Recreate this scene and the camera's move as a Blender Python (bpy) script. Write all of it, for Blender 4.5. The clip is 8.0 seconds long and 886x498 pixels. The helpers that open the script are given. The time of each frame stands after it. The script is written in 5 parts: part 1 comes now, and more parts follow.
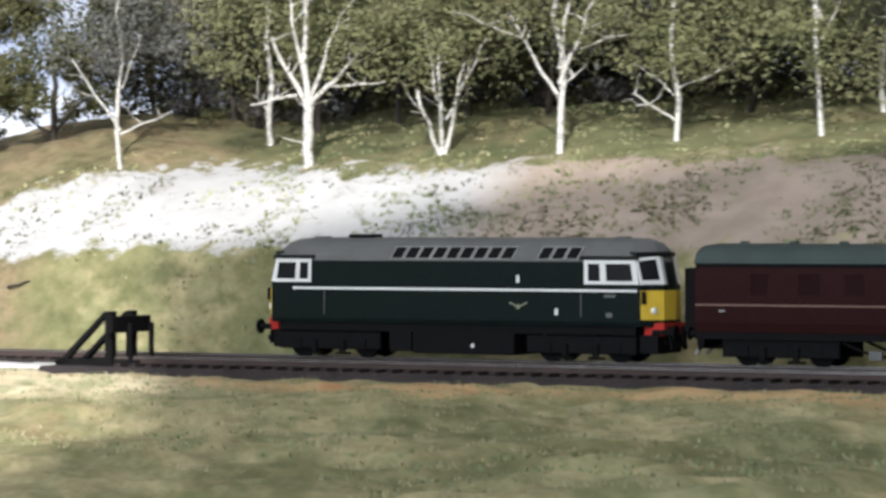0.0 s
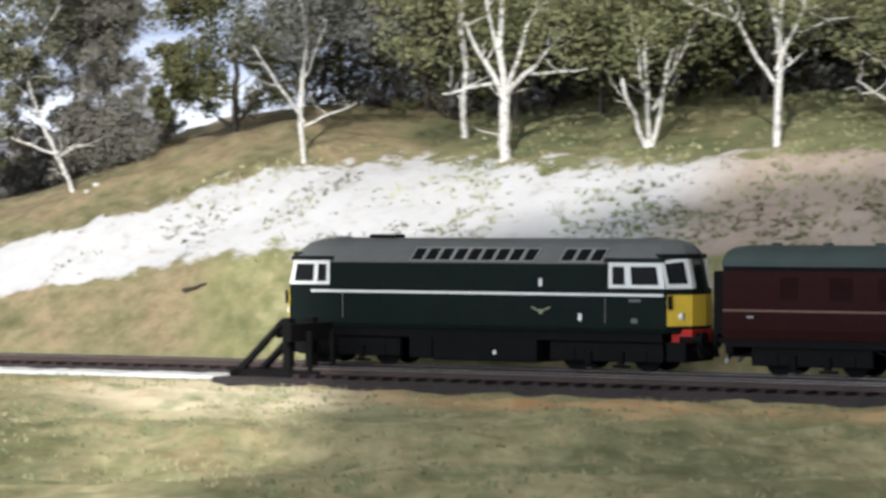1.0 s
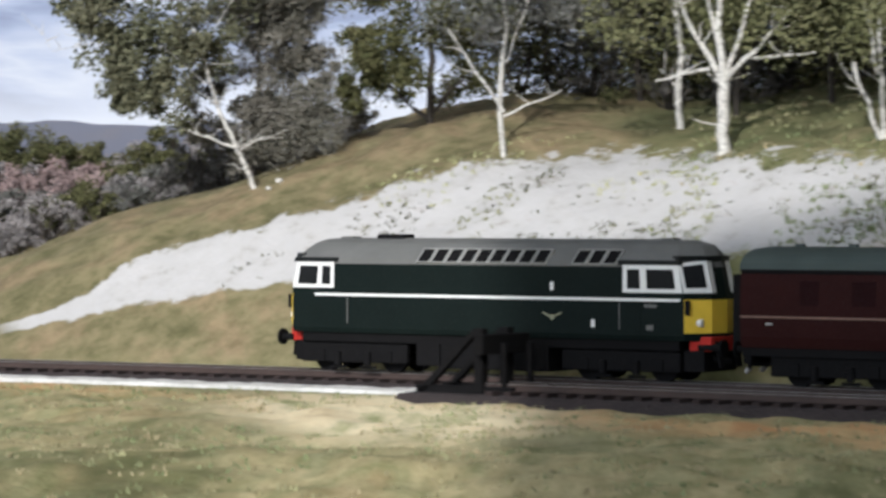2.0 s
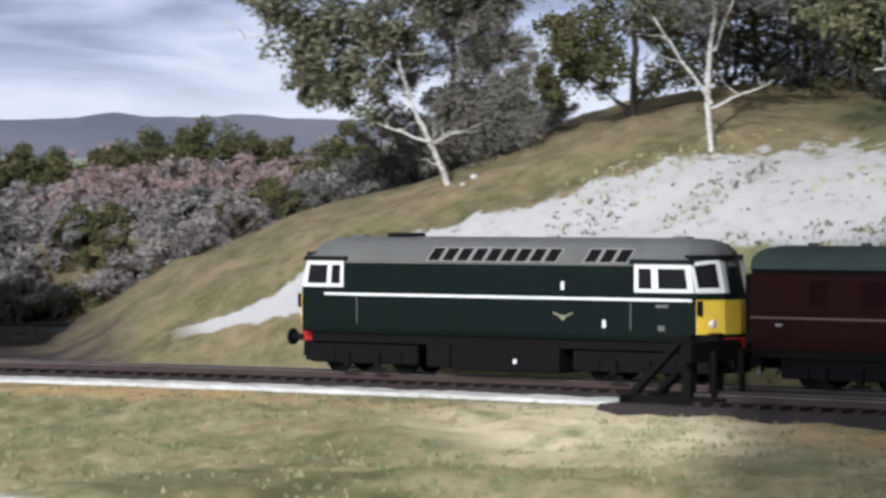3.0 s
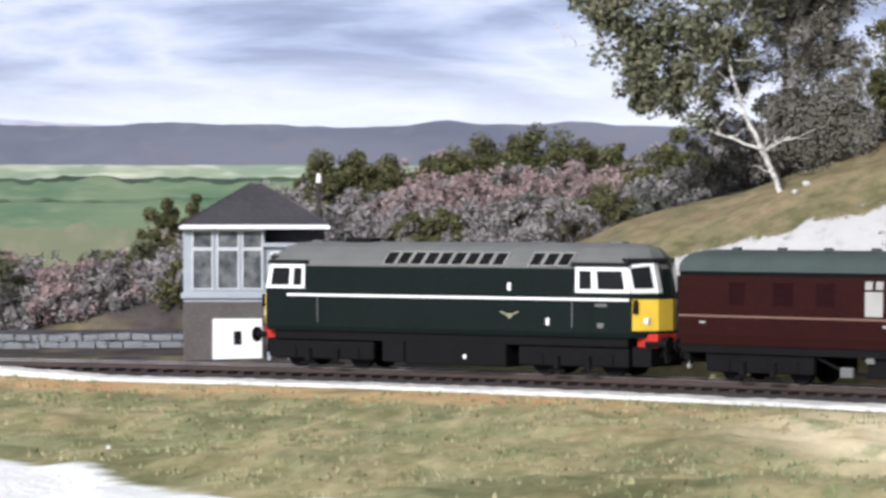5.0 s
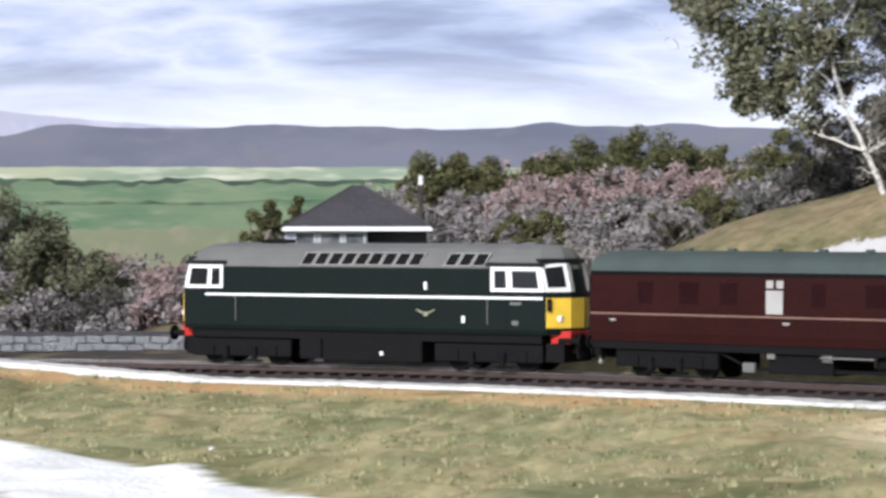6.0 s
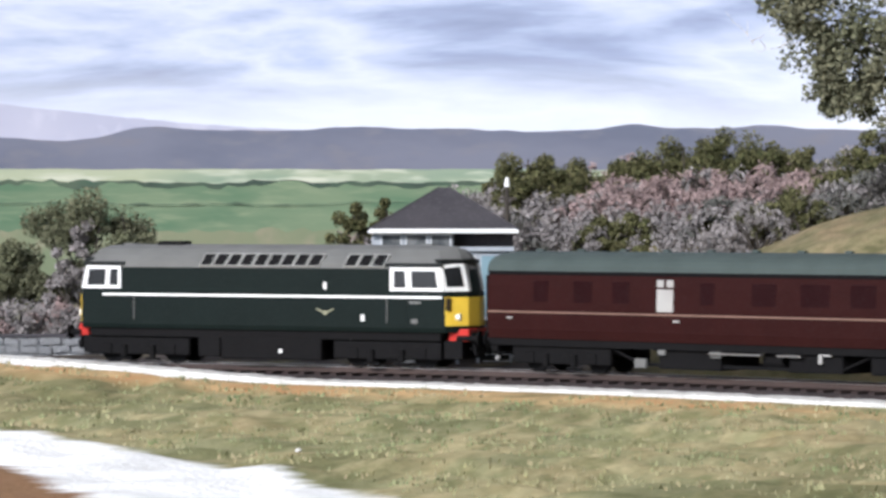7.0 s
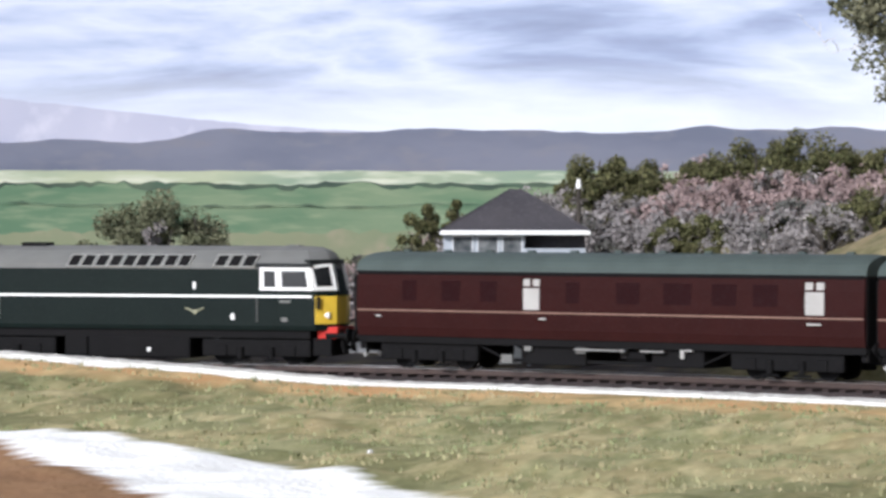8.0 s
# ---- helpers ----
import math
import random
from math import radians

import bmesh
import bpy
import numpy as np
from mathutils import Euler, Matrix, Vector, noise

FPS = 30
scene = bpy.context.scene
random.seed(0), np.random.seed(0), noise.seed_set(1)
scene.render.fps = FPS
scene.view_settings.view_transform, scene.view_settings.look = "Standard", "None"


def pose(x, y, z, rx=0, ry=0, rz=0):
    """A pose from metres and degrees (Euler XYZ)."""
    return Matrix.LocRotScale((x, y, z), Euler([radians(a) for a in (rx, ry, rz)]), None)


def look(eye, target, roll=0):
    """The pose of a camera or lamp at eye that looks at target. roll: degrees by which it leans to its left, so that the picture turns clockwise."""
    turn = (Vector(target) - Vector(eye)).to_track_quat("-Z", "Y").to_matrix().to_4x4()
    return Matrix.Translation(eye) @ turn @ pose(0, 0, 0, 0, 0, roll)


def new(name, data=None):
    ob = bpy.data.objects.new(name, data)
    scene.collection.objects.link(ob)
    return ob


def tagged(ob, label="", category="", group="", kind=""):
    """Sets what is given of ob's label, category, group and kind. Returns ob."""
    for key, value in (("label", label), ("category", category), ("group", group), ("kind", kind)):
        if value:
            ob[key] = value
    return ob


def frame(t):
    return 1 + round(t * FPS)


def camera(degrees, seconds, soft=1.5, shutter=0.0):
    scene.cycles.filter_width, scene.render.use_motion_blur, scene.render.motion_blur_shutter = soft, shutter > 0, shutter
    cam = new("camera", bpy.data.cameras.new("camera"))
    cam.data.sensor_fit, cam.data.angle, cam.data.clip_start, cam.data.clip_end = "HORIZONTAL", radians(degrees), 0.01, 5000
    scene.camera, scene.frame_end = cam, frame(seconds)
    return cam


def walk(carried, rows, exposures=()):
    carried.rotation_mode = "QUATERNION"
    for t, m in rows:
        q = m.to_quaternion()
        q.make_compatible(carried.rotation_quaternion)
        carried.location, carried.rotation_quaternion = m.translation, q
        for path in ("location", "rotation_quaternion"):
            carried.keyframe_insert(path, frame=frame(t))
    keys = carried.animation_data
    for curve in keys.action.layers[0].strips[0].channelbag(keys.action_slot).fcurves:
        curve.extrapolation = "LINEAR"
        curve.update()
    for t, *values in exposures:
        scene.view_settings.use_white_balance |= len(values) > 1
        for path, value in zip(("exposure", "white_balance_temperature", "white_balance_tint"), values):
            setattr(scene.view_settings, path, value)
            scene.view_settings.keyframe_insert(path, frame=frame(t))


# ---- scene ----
# A model railway (1:76) on a table in a daylit room. Rail top is at z = 1.0; the viewer stands at the plan's origin.
RAIL, EYE = 1.0, 1.0661
cam = camera(16.23, 8.0, soft=3.0, shutter=0.5)
PATH = [
    (0.0, 0.0053, -0.3285, -0.0072, 1.412, -0.336),
    (0.5, 0.0117, -0.2701, -0.0039, -0.424, -0.474),
    (1.0, 0.0105, -0.2116, -0.0019, -2.483, -0.558),
    (1.5, 0.0151, -0.1443, -0.0015, -4.610, -0.572),
    (3.0, 0.0, 0.0, 0.0, -10.322, -0.696),
    (3.5, 0.0, 0.0, 0.0, -11.959, -0.657),
    (4.0, 0.0, 0.0, 0.0, -13.778, -0.629),
    (4.5, 0.0, 0.0, 0.0, -15.313, -0.591),
    (6.0, 0.0, 0.0, 0.0, -18.301, -0.529),
    (6.5, 0.0, 0.0, 0.0, -19.364, -0.502),
    (7.0, 0.0, 0.0, 0.0, -19.890, -0.490),
    (7.5, 0.0, 0.0, 0.0, -20.529, -0.475),
    (8.0, 0.0, 0.0, 0.0, -21.210, -0.460),
]
walk(cam, [(t, pose(x, y, EYE + z, 90 + pitch, 0, -turn)) for t, x, y, z, turn, pitch in PATH],
     exposures=[(0.0, 0.31, 6120, 12), (1.0, 0.15, 6100, 12), (1.5, -0.08, 6100, 12), (3.0, -0.32, 5900, 14), (4.5, -0.08, 5980, 15), (8.0, 0.02, 5950, 15)])

# ---- light: low sun through an added opening behind the viewer, fill lamp in the same opening ----
SUN_TURN, SUN_RISE = 8.0, 25.0      # the sunlight travels 8 degrees right of straight ahead and falls at 25
world = bpy.data.worlds.new("world")
scene.world = world
world.use_nodes = True
wn = world.node_tree
sky = wn.nodes.new("ShaderNodeTexSky")
sky.sky_type, sky.sun_disc, sky.sun_elevation, sky.sun_rotation = "NISHITA", False, radians(SUN_RISE), radians(180 + SUN_TURN)
wn.links.new(sky.outputs[0], wn.nodes["Background"].inputs[0])
wn.nodes["Background"].inputs[1].default_value = 0.1
sun = new("sun", bpy.data.lights.new("sun", "SUN"))
sun.data.energy, sun.data.angle, sun.data.color = 4.0, radians(0.53), (1.0, 0.965, 0.90)
go = Vector((math.sin(radians(SUN_TURN)) * math.cos(radians(SUN_RISE)), math.cos(radians(SUN_TURN)) * math.cos(radians(SUN_RISE)), -math.sin(radians(SUN_RISE))))
sun.matrix_world = look((-1.5, -3.0, 3.0), Vector((-1.5, -3.0, 3.0)) + go)
SUN_GAP = (-3.1, -0.43, 0.95, 3.3, -2.0)   # unseen opening that bounds the sun patch: x from, x to, z from, z to, wall's y
HIGH_X, HIGH_GAP_Z = 0.30, 2.595            # added upper step to the right, so sun clears the near ground and reaches the trees
# Fill lamp added in the unseen opening, standing in for sky light.
glow = new("opening_fill", bpy.data.lights.new("opening_fill", "AREA"))
glow.data.shape, glow.data.size, glow.data.size_y, glow.data.energy, glow.data.color = "RECTANGLE", SUN_GAP[1] - SUN_GAP[0], SUN_GAP[3] - SUN_GAP[2], 84.0, (0.80, 0.90, 1.0)
glow.matrix_world = look(((SUN_GAP[0] + SUN_GAP[1]) / 2, SUN_GAP[4] - 0.02, (SUN_GAP[2] + SUN_GAP[3]) / 2), ((SUN_GAP[0] + SUN_GAP[1]) / 2, 2.0, (SUN_GAP[2] + SUN_GAP[3]) / 2))
# Overhead fill lamp, added to lift the shaded parts.
overhead_lamp = new("overhead_fill", bpy.data.lights.new("overhead_fill", "AREA"))
overhead_lamp.data.shape, overhead_lamp.data.size, overhead_lamp.data.size_y, overhead_lamp.data.energy, overhead_lamp.data.color = "RECTANGLE", 1.5, 0.3, 8.0, (0.92, 0.96, 1.0)
overhead_lamp.matrix_world = look((0.45, -0.1, 3.30), (0.45, -0.05, 0.0))


# ---- materials ----
def material(name, base, other=None, scale=60.0, fine=600.0, rough=0.8, metal=0.0, bump=0.15, third=None, coords="Object", vary=0.0, spec=0.4, streak=0.0):
    """Two-scale mottled surface: base and other mixed by coarse noise, third by fine noise, with relief."""
    mat = bpy.data.materials.new(name)
    mat.use_nodes = True
    nt = mat.node_tree
    bsdf = nt.nodes["Principled BSDF"]
    other = other or tuple(c * 0.75 for c in base)
    third = third or tuple(min(1, c * 1.2) for c in base)
    tc = nt.nodes.new("ShaderNodeTexCoord")
    n1, n2 = nt.nodes.new("ShaderNodeTexNoise"), nt.nodes.new("ShaderNodeTexNoise")
    n1.inputs["Scale"].default_value, n1.inputs["Detail"].default_value = scale, 4
    n2.inputs["Scale"].default_value, n2.inputs["Detail"].default_value = fine, 3
    r1, r2 = nt.nodes.new("ShaderNodeValToRGB"), nt.nodes.new("ShaderNodeValToRGB")
    r1.color_ramp.elements[0].position, r1.color_ramp.elements[1].position = 0.38, 0.62
    r1.color_ramp.elements[0].color, r1.color_ramp.elements[1].color = (*base, 1), (*other, 1)
    r2.color_ramp.elements[0].position, r2.color_ramp.elements[1].position = 0.5, 0.75
    mix = nt.nodes.new("ShaderNodeMix")
    mix.data_type = "RGBA"
    mix.inputs["B"].default_value = (*third, 1)
    where = tc.outputs[coords]
    if streak:
        mpp = nt.nodes.new("ShaderNodeMapping")
        mpp.inputs["Scale"].default_value = (1.0, 1.0, streak)
        nt.links.new(where, mpp.inputs["Vector"])
        where = mpp.outputs["Vector"]
    for n in (n1, n2):
        nt.links.new(where, n.inputs["Vector"])
    nt.links.new(n1.outputs["Fac"], r1.inputs["Fac"])
    nt.links.new(n2.outputs["Fac"], r2.inputs["Fac"])
    nt.links.new(r1.outputs["Color"], mix.inputs["A"])
    nt.links.new(r2.outputs["Color"], mix.inputs["Factor"])
    last = mix.outputs["Result"]
    if vary:
        info, hsv, mp = nt.nodes.new("ShaderNodeNewGeometry"), nt.nodes.new("ShaderNodeHueSaturation"), nt.nodes.new("ShaderNodeMapRange")
        mp.inputs["To Min"].default_value, mp.inputs["To Max"].default_value = 1 - vary, 1 + vary
        nt.links.new(info.outputs["Random Per Island"], mp.inputs["Value"])
        nt.links.new(mp.outputs["Result"], hsv.inputs["Value"])
        nt.links.new(last, hsv.inputs["Color"])
        last = hsv.outputs["Color"]
    nt.links.new(last, bsdf.inputs["Base Color"])
    bsdf.inputs["Roughness"].default_value, bsdf.inputs["Metallic"].default_value = rough, metal
    bsdf.inputs["Specular IOR Level"].default_value = spec
    if bump:
        b = nt.nodes.new("ShaderNodeBump")
        b.inputs["Strength"].default_value, b.inputs["Distance"].default_value = bump, 0.002
        nt.links.new(n2.outputs["Fac"], b.inputs["Height"])
        nt.links.new(b.outputs["Normal"], bsdf.inputs["Normal"])
    return mat


def paint(name, base, rough=0.5, wear=0.12, spec=0.16):
    return material(name, base, tuple(c * (1 - wear) for c in base), 90, 900, rough, bump=0.03, third=tuple(c * (1 - wear / 2) + 0.004 for c in base), spec=spec)


M_GREEN = paint("loco_green_paint", (0.0055, 0.0104, 0.0092), 0.6, spec=0.09)
M_WHITE = paint("white_paint", (0.80, 0.80, 0.77), 0.5, 0.06)
M_ROOF = paint("grey_roof_paint", (0.150, 0.150, 0.142), 0.75)
M_RIB = paint("light_grey_rib", (0.36, 0.36, 0.34), 0.7)
M_YELLOW = paint("yellow_paint", (0.76, 0.52, 0.055), 0.5)
M_RED = paint("red_paint", (0.45, 0.028, 0.02), 0.55)
M_BLACK = paint("black_plastic", (0.0085, 0.0082, 0.0085), 0.75, spec=0.06)
M_DARKTRIM = paint("dark_roof_trim", (0.010, 0.012, 0.012), 0.5)
M_STEEL = material("worn_steel", (0.42, 0.41, 0.40), rough=0.35, metal=0.9, bump=0.02)
M_RUST = material("rusty_rail_side", (0.055, 0.036, 0.030), (0.040, 0.027, 0.023), rough=0.75, bump=0.1)
M_MAROON = paint("maroon_paint", (0.0235, 0.0056, 0.0050), 0.6, spec=0.08)
M_GOLD = paint("cream_lining", (0.22, 0.135, 0.105), 0.5)
M_EMBLEM = paint("pale_gilt", (0.30, 0.30, 0.20), 0.5)
M_COACHROOF = paint("coach_roof_paint", (0.062, 0.080, 0.074), 0.7)
M_PALE = paint("frosted_pane", (0.38, 0.37, 0.35), 0.5)
M_GLASS = paint("dark_glazing", (0.014, 0.015, 0.016), 0.2, spec=0.22)
# Pale mottling in the pane colour stands for reflections on the glass.
M_BOXPANE = material("glazing_painted_reflections", (0.045, 0.052, 0.056), (0.17, 0.175, 0.175), 150, 420, 0.3, bump=0.02, third=(0.09, 0.10, 0.10), spec=0.3)
M_DARKPANE = paint("dim_carriage_glazing", (0.0165, 0.0044, 0.0050), 0.5, spec=0.05)
M_SLEEPER = material("brown_sleeper", (0.040, 0.029, 0.027), (0.030, 0.023, 0.021), rough=0.9, spec=0.15)
M_BALLAST = material("brown_ballast", (0.043, 0.032, 0.031), (0.030, 0.023, 0.022), 40, 700, 0.95, bump=0.8, third=(0.062, 0.047, 0.044))
M_CHIP = material("pale_chippings", (0.76, 0.74, 0.69), (0.60, 0.58, 0.53), 60, 800, 0.95, bump=0.8, third=(0.85, 0.84, 0.80))
M_TIMBER = paint("tarred_timber", (0.0090, 0.0085, 0.0086), 0.85, spec=0.05)
M_BARK = material("white_birch_bark", (0.66, 0.64, 0.58), (0.55, 0.52, 0.47), 200, 500, 0.8, bump=0.4, third=(0.10, 0.09, 0.08))
M_DARKBARK = material("dark_bark", (0.050, 0.042, 0.034), rough=0.9, bump=0.4)
M_LEAF = material("olive_foliage", (0.152, 0.158, 0.076), (0.190, 0.182, 0.098), 25, 300, 0.9, bump=0, spec=0.1, third=(0.115, 0.125, 0.052), vary=0.28)
M_LEAFDARK = material("green_foliage", (0.094, 0.094, 0.042), (0.128, 0.120, 0.058), 25, 300, 0.9, bump=0, spec=0.1, third=(0.042, 0.058, 0.022), vary=0.5)
M_LEAFGREY = material("grey_twig_foliage", (0.145, 0.142, 0.130), (0.105, 0.108, 0.090), 25, 300, 0.9, bump=0, spec=0.1, third=(0.19, 0.19, 0.18), vary=0.45)
M_LEAFSMOKE = material("smoky_brown_twigs", (0.200, 0.186, 0.155), (0.155, 0.148, 0.115), 25, 300, 0.9, bump=0, spec=0.1, third=(0.245, 0.23, 0.20), vary=0.25)
M_LEAFDULL = material("dull_green_foliage", (0.125, 0.130, 0.076), (0.165, 0.160, 0.102), 25, 300, 0.9, bump=0, spec=0.1, third=(0.055, 0.060, 0.034), vary=0.45)
M_LICHEN = material("grey_lichen", (0.270, 0.245, 0.238), (0.170, 0.155, 0.146), 30, 300, 0.95, bump=0, third=(0.40, 0.37, 0.36), vary=0.28)
M_LICHENPINK = material("pinkish_lichen", (0.330, 0.240, 0.225), (0.250, 0.185, 0.175), 30, 300, 0.95, bump=0, third=(0.42, 0.32, 0.305), vary=0.25)
# Dull scrub brown; at the wood's foot and bank's end it doubles as shade.
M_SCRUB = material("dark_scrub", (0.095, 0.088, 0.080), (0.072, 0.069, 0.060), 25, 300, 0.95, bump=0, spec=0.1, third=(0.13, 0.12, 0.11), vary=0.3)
M_STONE = material("grey_stone", (0.36, 0.37, 0.38), (0.19, 0.19, 0.195), 170, 600, 0.9, bump=0.6, third=(0.50, 0.51, 0.51))
M_SLATE = material("dark_slate", (0.055, 0.050, 0.055), (0.040, 0.037, 0.042), 40, 500, 0.8, bump=0.15)
M_BRICKWALL = material("grey_brown_brick", (0.105, 0.090, 0.082), (0.080, 0.068, 0.064), 60, 600, 0.9, bump=0.3)
M_BLUEGREY = paint("pale_blue_grey_boards", (0.36, 0.39, 0.42), 0.6)
M_BOXFRAME = paint("off_white_glazing_bars", (0.58, 0.60, 0.61), 0.5)
M_BLUEDOOR = paint("blue_door_paint", (0.19, 0.29, 0.33), 0.55)
M_ROOMWALL = material("room_wall_paint", (0.62, 0.60, 0.56), (0.58, 0.56, 0.52), 2, 80, 0.9, bump=0.02)
M_FLOOR = material("carpet", (0.16, 0.14, 0.12), (0.12, 0.11, 0.10), 5, 300, 0.95)
M_SHADE_CLOTH = material("brown_shade_cloth", (0.20, 0.15, 0.11), (0.15, 0.11, 0.08), 12, 400, 0.95, bump=0.1, spec=0.1)
M_BOARD = material("plywood_fascia", (0.30, 0.18, 0.10), (0.24, 0.14, 0.08), 8, 120, 0.7)


def ground_material():
    """Static grass in tan and green patches, chalk scree on the cutting's face, painted brown earth at the table's edge."""
    mat = bpy.data.materials.new("scenic_ground")
    mat.use_nodes = True
    nt = mat.node_tree
    bsdf = nt.nodes["Principled BSDF"]
    bsdf.inputs["Roughness"].default_value, bsdf.inputs["Specular IOR Level"].default_value = 0.95, 0.1
    tc = nt.nodes.new("ShaderNodeTexCoord")

    def noise_tex(scale, detail=4.0, rough=0.6):
        n = nt.nodes.new("ShaderNodeTexNoise")
        n.inputs["Scale"].default_value, n.inputs["Detail"].default_value, n.inputs["Roughness"].default_value = scale, detail, rough
        nt.links.new(tc.outputs["Object"], n.inputs["Vector"])
        return n.outputs["Fac"]

    def ramp(fac, stops):
        r = nt.nodes.new("ShaderNodeValToRGB")
        while len(r.color_ramp.elements) < len(stops):
            r.color_ramp.elements.new(0.5)
        for e, (p, c) in zip(r.color_ramp.elements, stops):
            e.position, e.color = p, (*c, 1)
        nt.links.new(fac, r.inputs["Fac"])
        return r.outputs["Color"]

    def mixed(fac, a, b):
        m = nt.nodes.new("ShaderNodeMix")
        m.data_type = "RGBA"
        nt.links.new(fac, m.inputs["Factor"])
        nt.links.new(a, m.inputs["A"])
        nt.links.new(b, m.inputs["B"])
        return m.outputs["Result"]

    long = nt.nodes.new("ShaderNodeMapping")
    long.inputs["Scale"].default_value = (1.0, 0.34, 1.0)
    nt.links.new(tc.outputs["Object"], long.inputs["Vector"])

    def laid_tex(scale, detail=4.0, rough=0.6):
        """Noise drawn out the way the grass is laid."""
        n = nt.nodes.new("ShaderNodeTexNoise")
        n.inputs["Scale"].default_value, n.inputs["Detail"].default_value, n.inputs["Roughness"].default_value = scale, detail, rough
        nt.links.new(long.outputs["Vector"], n.inputs["Vector"])
        return n.outputs["Fac"]

    grass = ramp(laid_tex(19, 5, 0.6), [(0.34, (0.200, 0.205, 0.092)), (0.44, (0.275, 0.268, 0.122)), (0.50, (0.500, 0.410, 0.215)), (0.57, (0.285, 0.272, 0.120)), (0.65, (0.450, 0.345, 0.175))])
    fleck = ramp(laid_tex(120, 5), [(0.40, (0.130, 0.130, 0.065)), (0.60, (0.48, 0.43, 0.27))])
    m = nt.nodes.new("ShaderNodeMix")
    m.data_type = "RGBA"
    m.inputs["Factor"].default_value = 0.30
    nt.links.new(grass, m.inputs["A"])
    nt.links.new(fleck, m.inputs["B"])
    olive = ramp(laid_tex(60, 5, 0.65), [(0.35, (0.105, 0.112, 0.048)), (0.65, (0.215, 0.205, 0.095))])
    dull = ramp(laid_tex(8, 6, 0.7), [(0.0, (0, 0, 0)), (0.49, (0, 0, 0)), (0.60, (0.8, 0.8, 0.8))])
    sward = mixed(dull, m.outputs["Result"], olive)
    chalk = ramp(noise_tex(95, 6, 0.7), [(0.30, (0.36, 0.33, 0.30)), (0.42, (0.48, 0.465, 0.445)), (0.62, (0.515, 0.50, 0.485)), (0.74, (0.42, 0.38, 0.35))])
    earth = ramp(noise_tex(30, 4), [(0.3, (0.24, 0.13, 0.07)), (0.7, (0.32, 0.19, 0.10))])
    white = ramp(noise_tex(60, 4), [(0.3, (0.86, 0.85, 0.82)), (0.7, (0.92, 0.91, 0.89))])

    def mask(name):
        a = nt.nodes.new("ShaderNodeAttribute")
        a.attribute_name = name
        return a.outputs["Fac"]
    rise = nt.nodes.new("ShaderNodeMath")
    rise.operation = "MULTIPLY_ADD"
    nt.links.new(noise_tex(55, 6, 0.7), rise.inputs[0])
    rise.inputs[1].default_value = 0.26
    nt.links.new(mask("rise"), rise.inputs[2])
    band = ramp(rise.outputs[0], [(0.0, (0, 0, 0)), (0.60, (0, 0, 0)), (0.63, (1, 1, 1)), (0.905, (1, 1, 1)), (0.925, (0, 0, 0))])
    turf = ramp(noise_tex(30, 6, 0.65), [(0.35, (0.085, 0.100, 0.046)), (0.52, (0.135, 0.140, 0.068)), (0.66, (0.180, 0.155, 0.085))])
    over = ramp(rise.outputs[0], [(0.0, (0, 0, 0)), (0.86, (0, 0, 0)), (0.97, (0.85, 0.85, 0.85))])
    soil = ramp(noise_tex(40, 5), [(0.35, (0.36, 0.285, 0.22)), (0.65, (0.47, 0.37, 0.30))])
    col = mixed(over, sward, turf)
    heath = ramp(noise_tex(24, 6, 0.65), [(0.34, (0.115, 0.112, 0.052)), (0.48, (0.185, 0.165, 0.085)), (0.60, (0.250, 0.185, 0.108)), (0.70, (0.165, 0.155, 0.075))])
    rough = nt.nodes.new("ShaderNodeMix")
    rough.data_type = "RGBA"
    rough.inputs["Factor"].default_value = 0.28
    nt.links.new(heath, rough.inputs["A"])
    nt.links.new(ramp(noise_tex(90, 6, 0.75), [(0.40, (0.07, 0.065, 0.030)), (0.60, (0.40, 0.32, 0.19))]), rough.inputs["B"])
    col = mixed(mask("heath"), col, rough.outputs["Result"])
    face = nt.nodes.new("ShaderNodeMath")
    face.operation = "MULTIPLY"
    nt.links.new(band, face.inputs[0])
    nt.links.new(mask("tail"), face.inputs[1])
    col = mixed(face.outputs[0], col, mixed(mask("soil"), chalk, soil))
    straw = ramp(laid_tex(34, 5, 0.6), [(0.34, (0.32, 0.25, 0.12)), (0.48, (0.64, 0.43, 0.215)), (0.64, (0.60, 0.32, 0.145))])
    col = mixed(mask("dry"), col, straw)
    # Pale dry straw whose colour also carries the brightness of the sunlit patch.
    sunlit_straw = ramp(laid_tex(36, 5, 0.6), [(0.34, (0.36, 0.36, 0.18)), (0.46, (0.78, 0.67, 0.44)), (0.58, (0.80, 0.66, 0.42)), (0.70, (0.55, 0.42, 0.24))])
    col = mixed(mask("pale"), col, sunlit_straw)
    bare = ramp(noise_tex(38, 6, 0.65), [(0.36, (0.040, 0.033, 0.031)), (0.54, (0.066, 0.054, 0.050)), (0.68, (0.095, 0.082, 0.076))])
    col = mixed(mask("cess"), col, bare)
    col = mixed(mask("path"), col, white)
    col = mixed(mask("earth"), col, earth)
    nt.links.new(col, bsdf.inputs["Base Color"])
    b = nt.nodes.new("ShaderNodeBump")
    b.inputs["Strength"].default_value, b.inputs["Distance"].default_value = 0.4, 0.002
    nt.links.new(noise_tex(260, 3), b.inputs["Height"])
    nt.links.new(b.outputs["Normal"], bsdf.inputs["Normal"])
    return mat


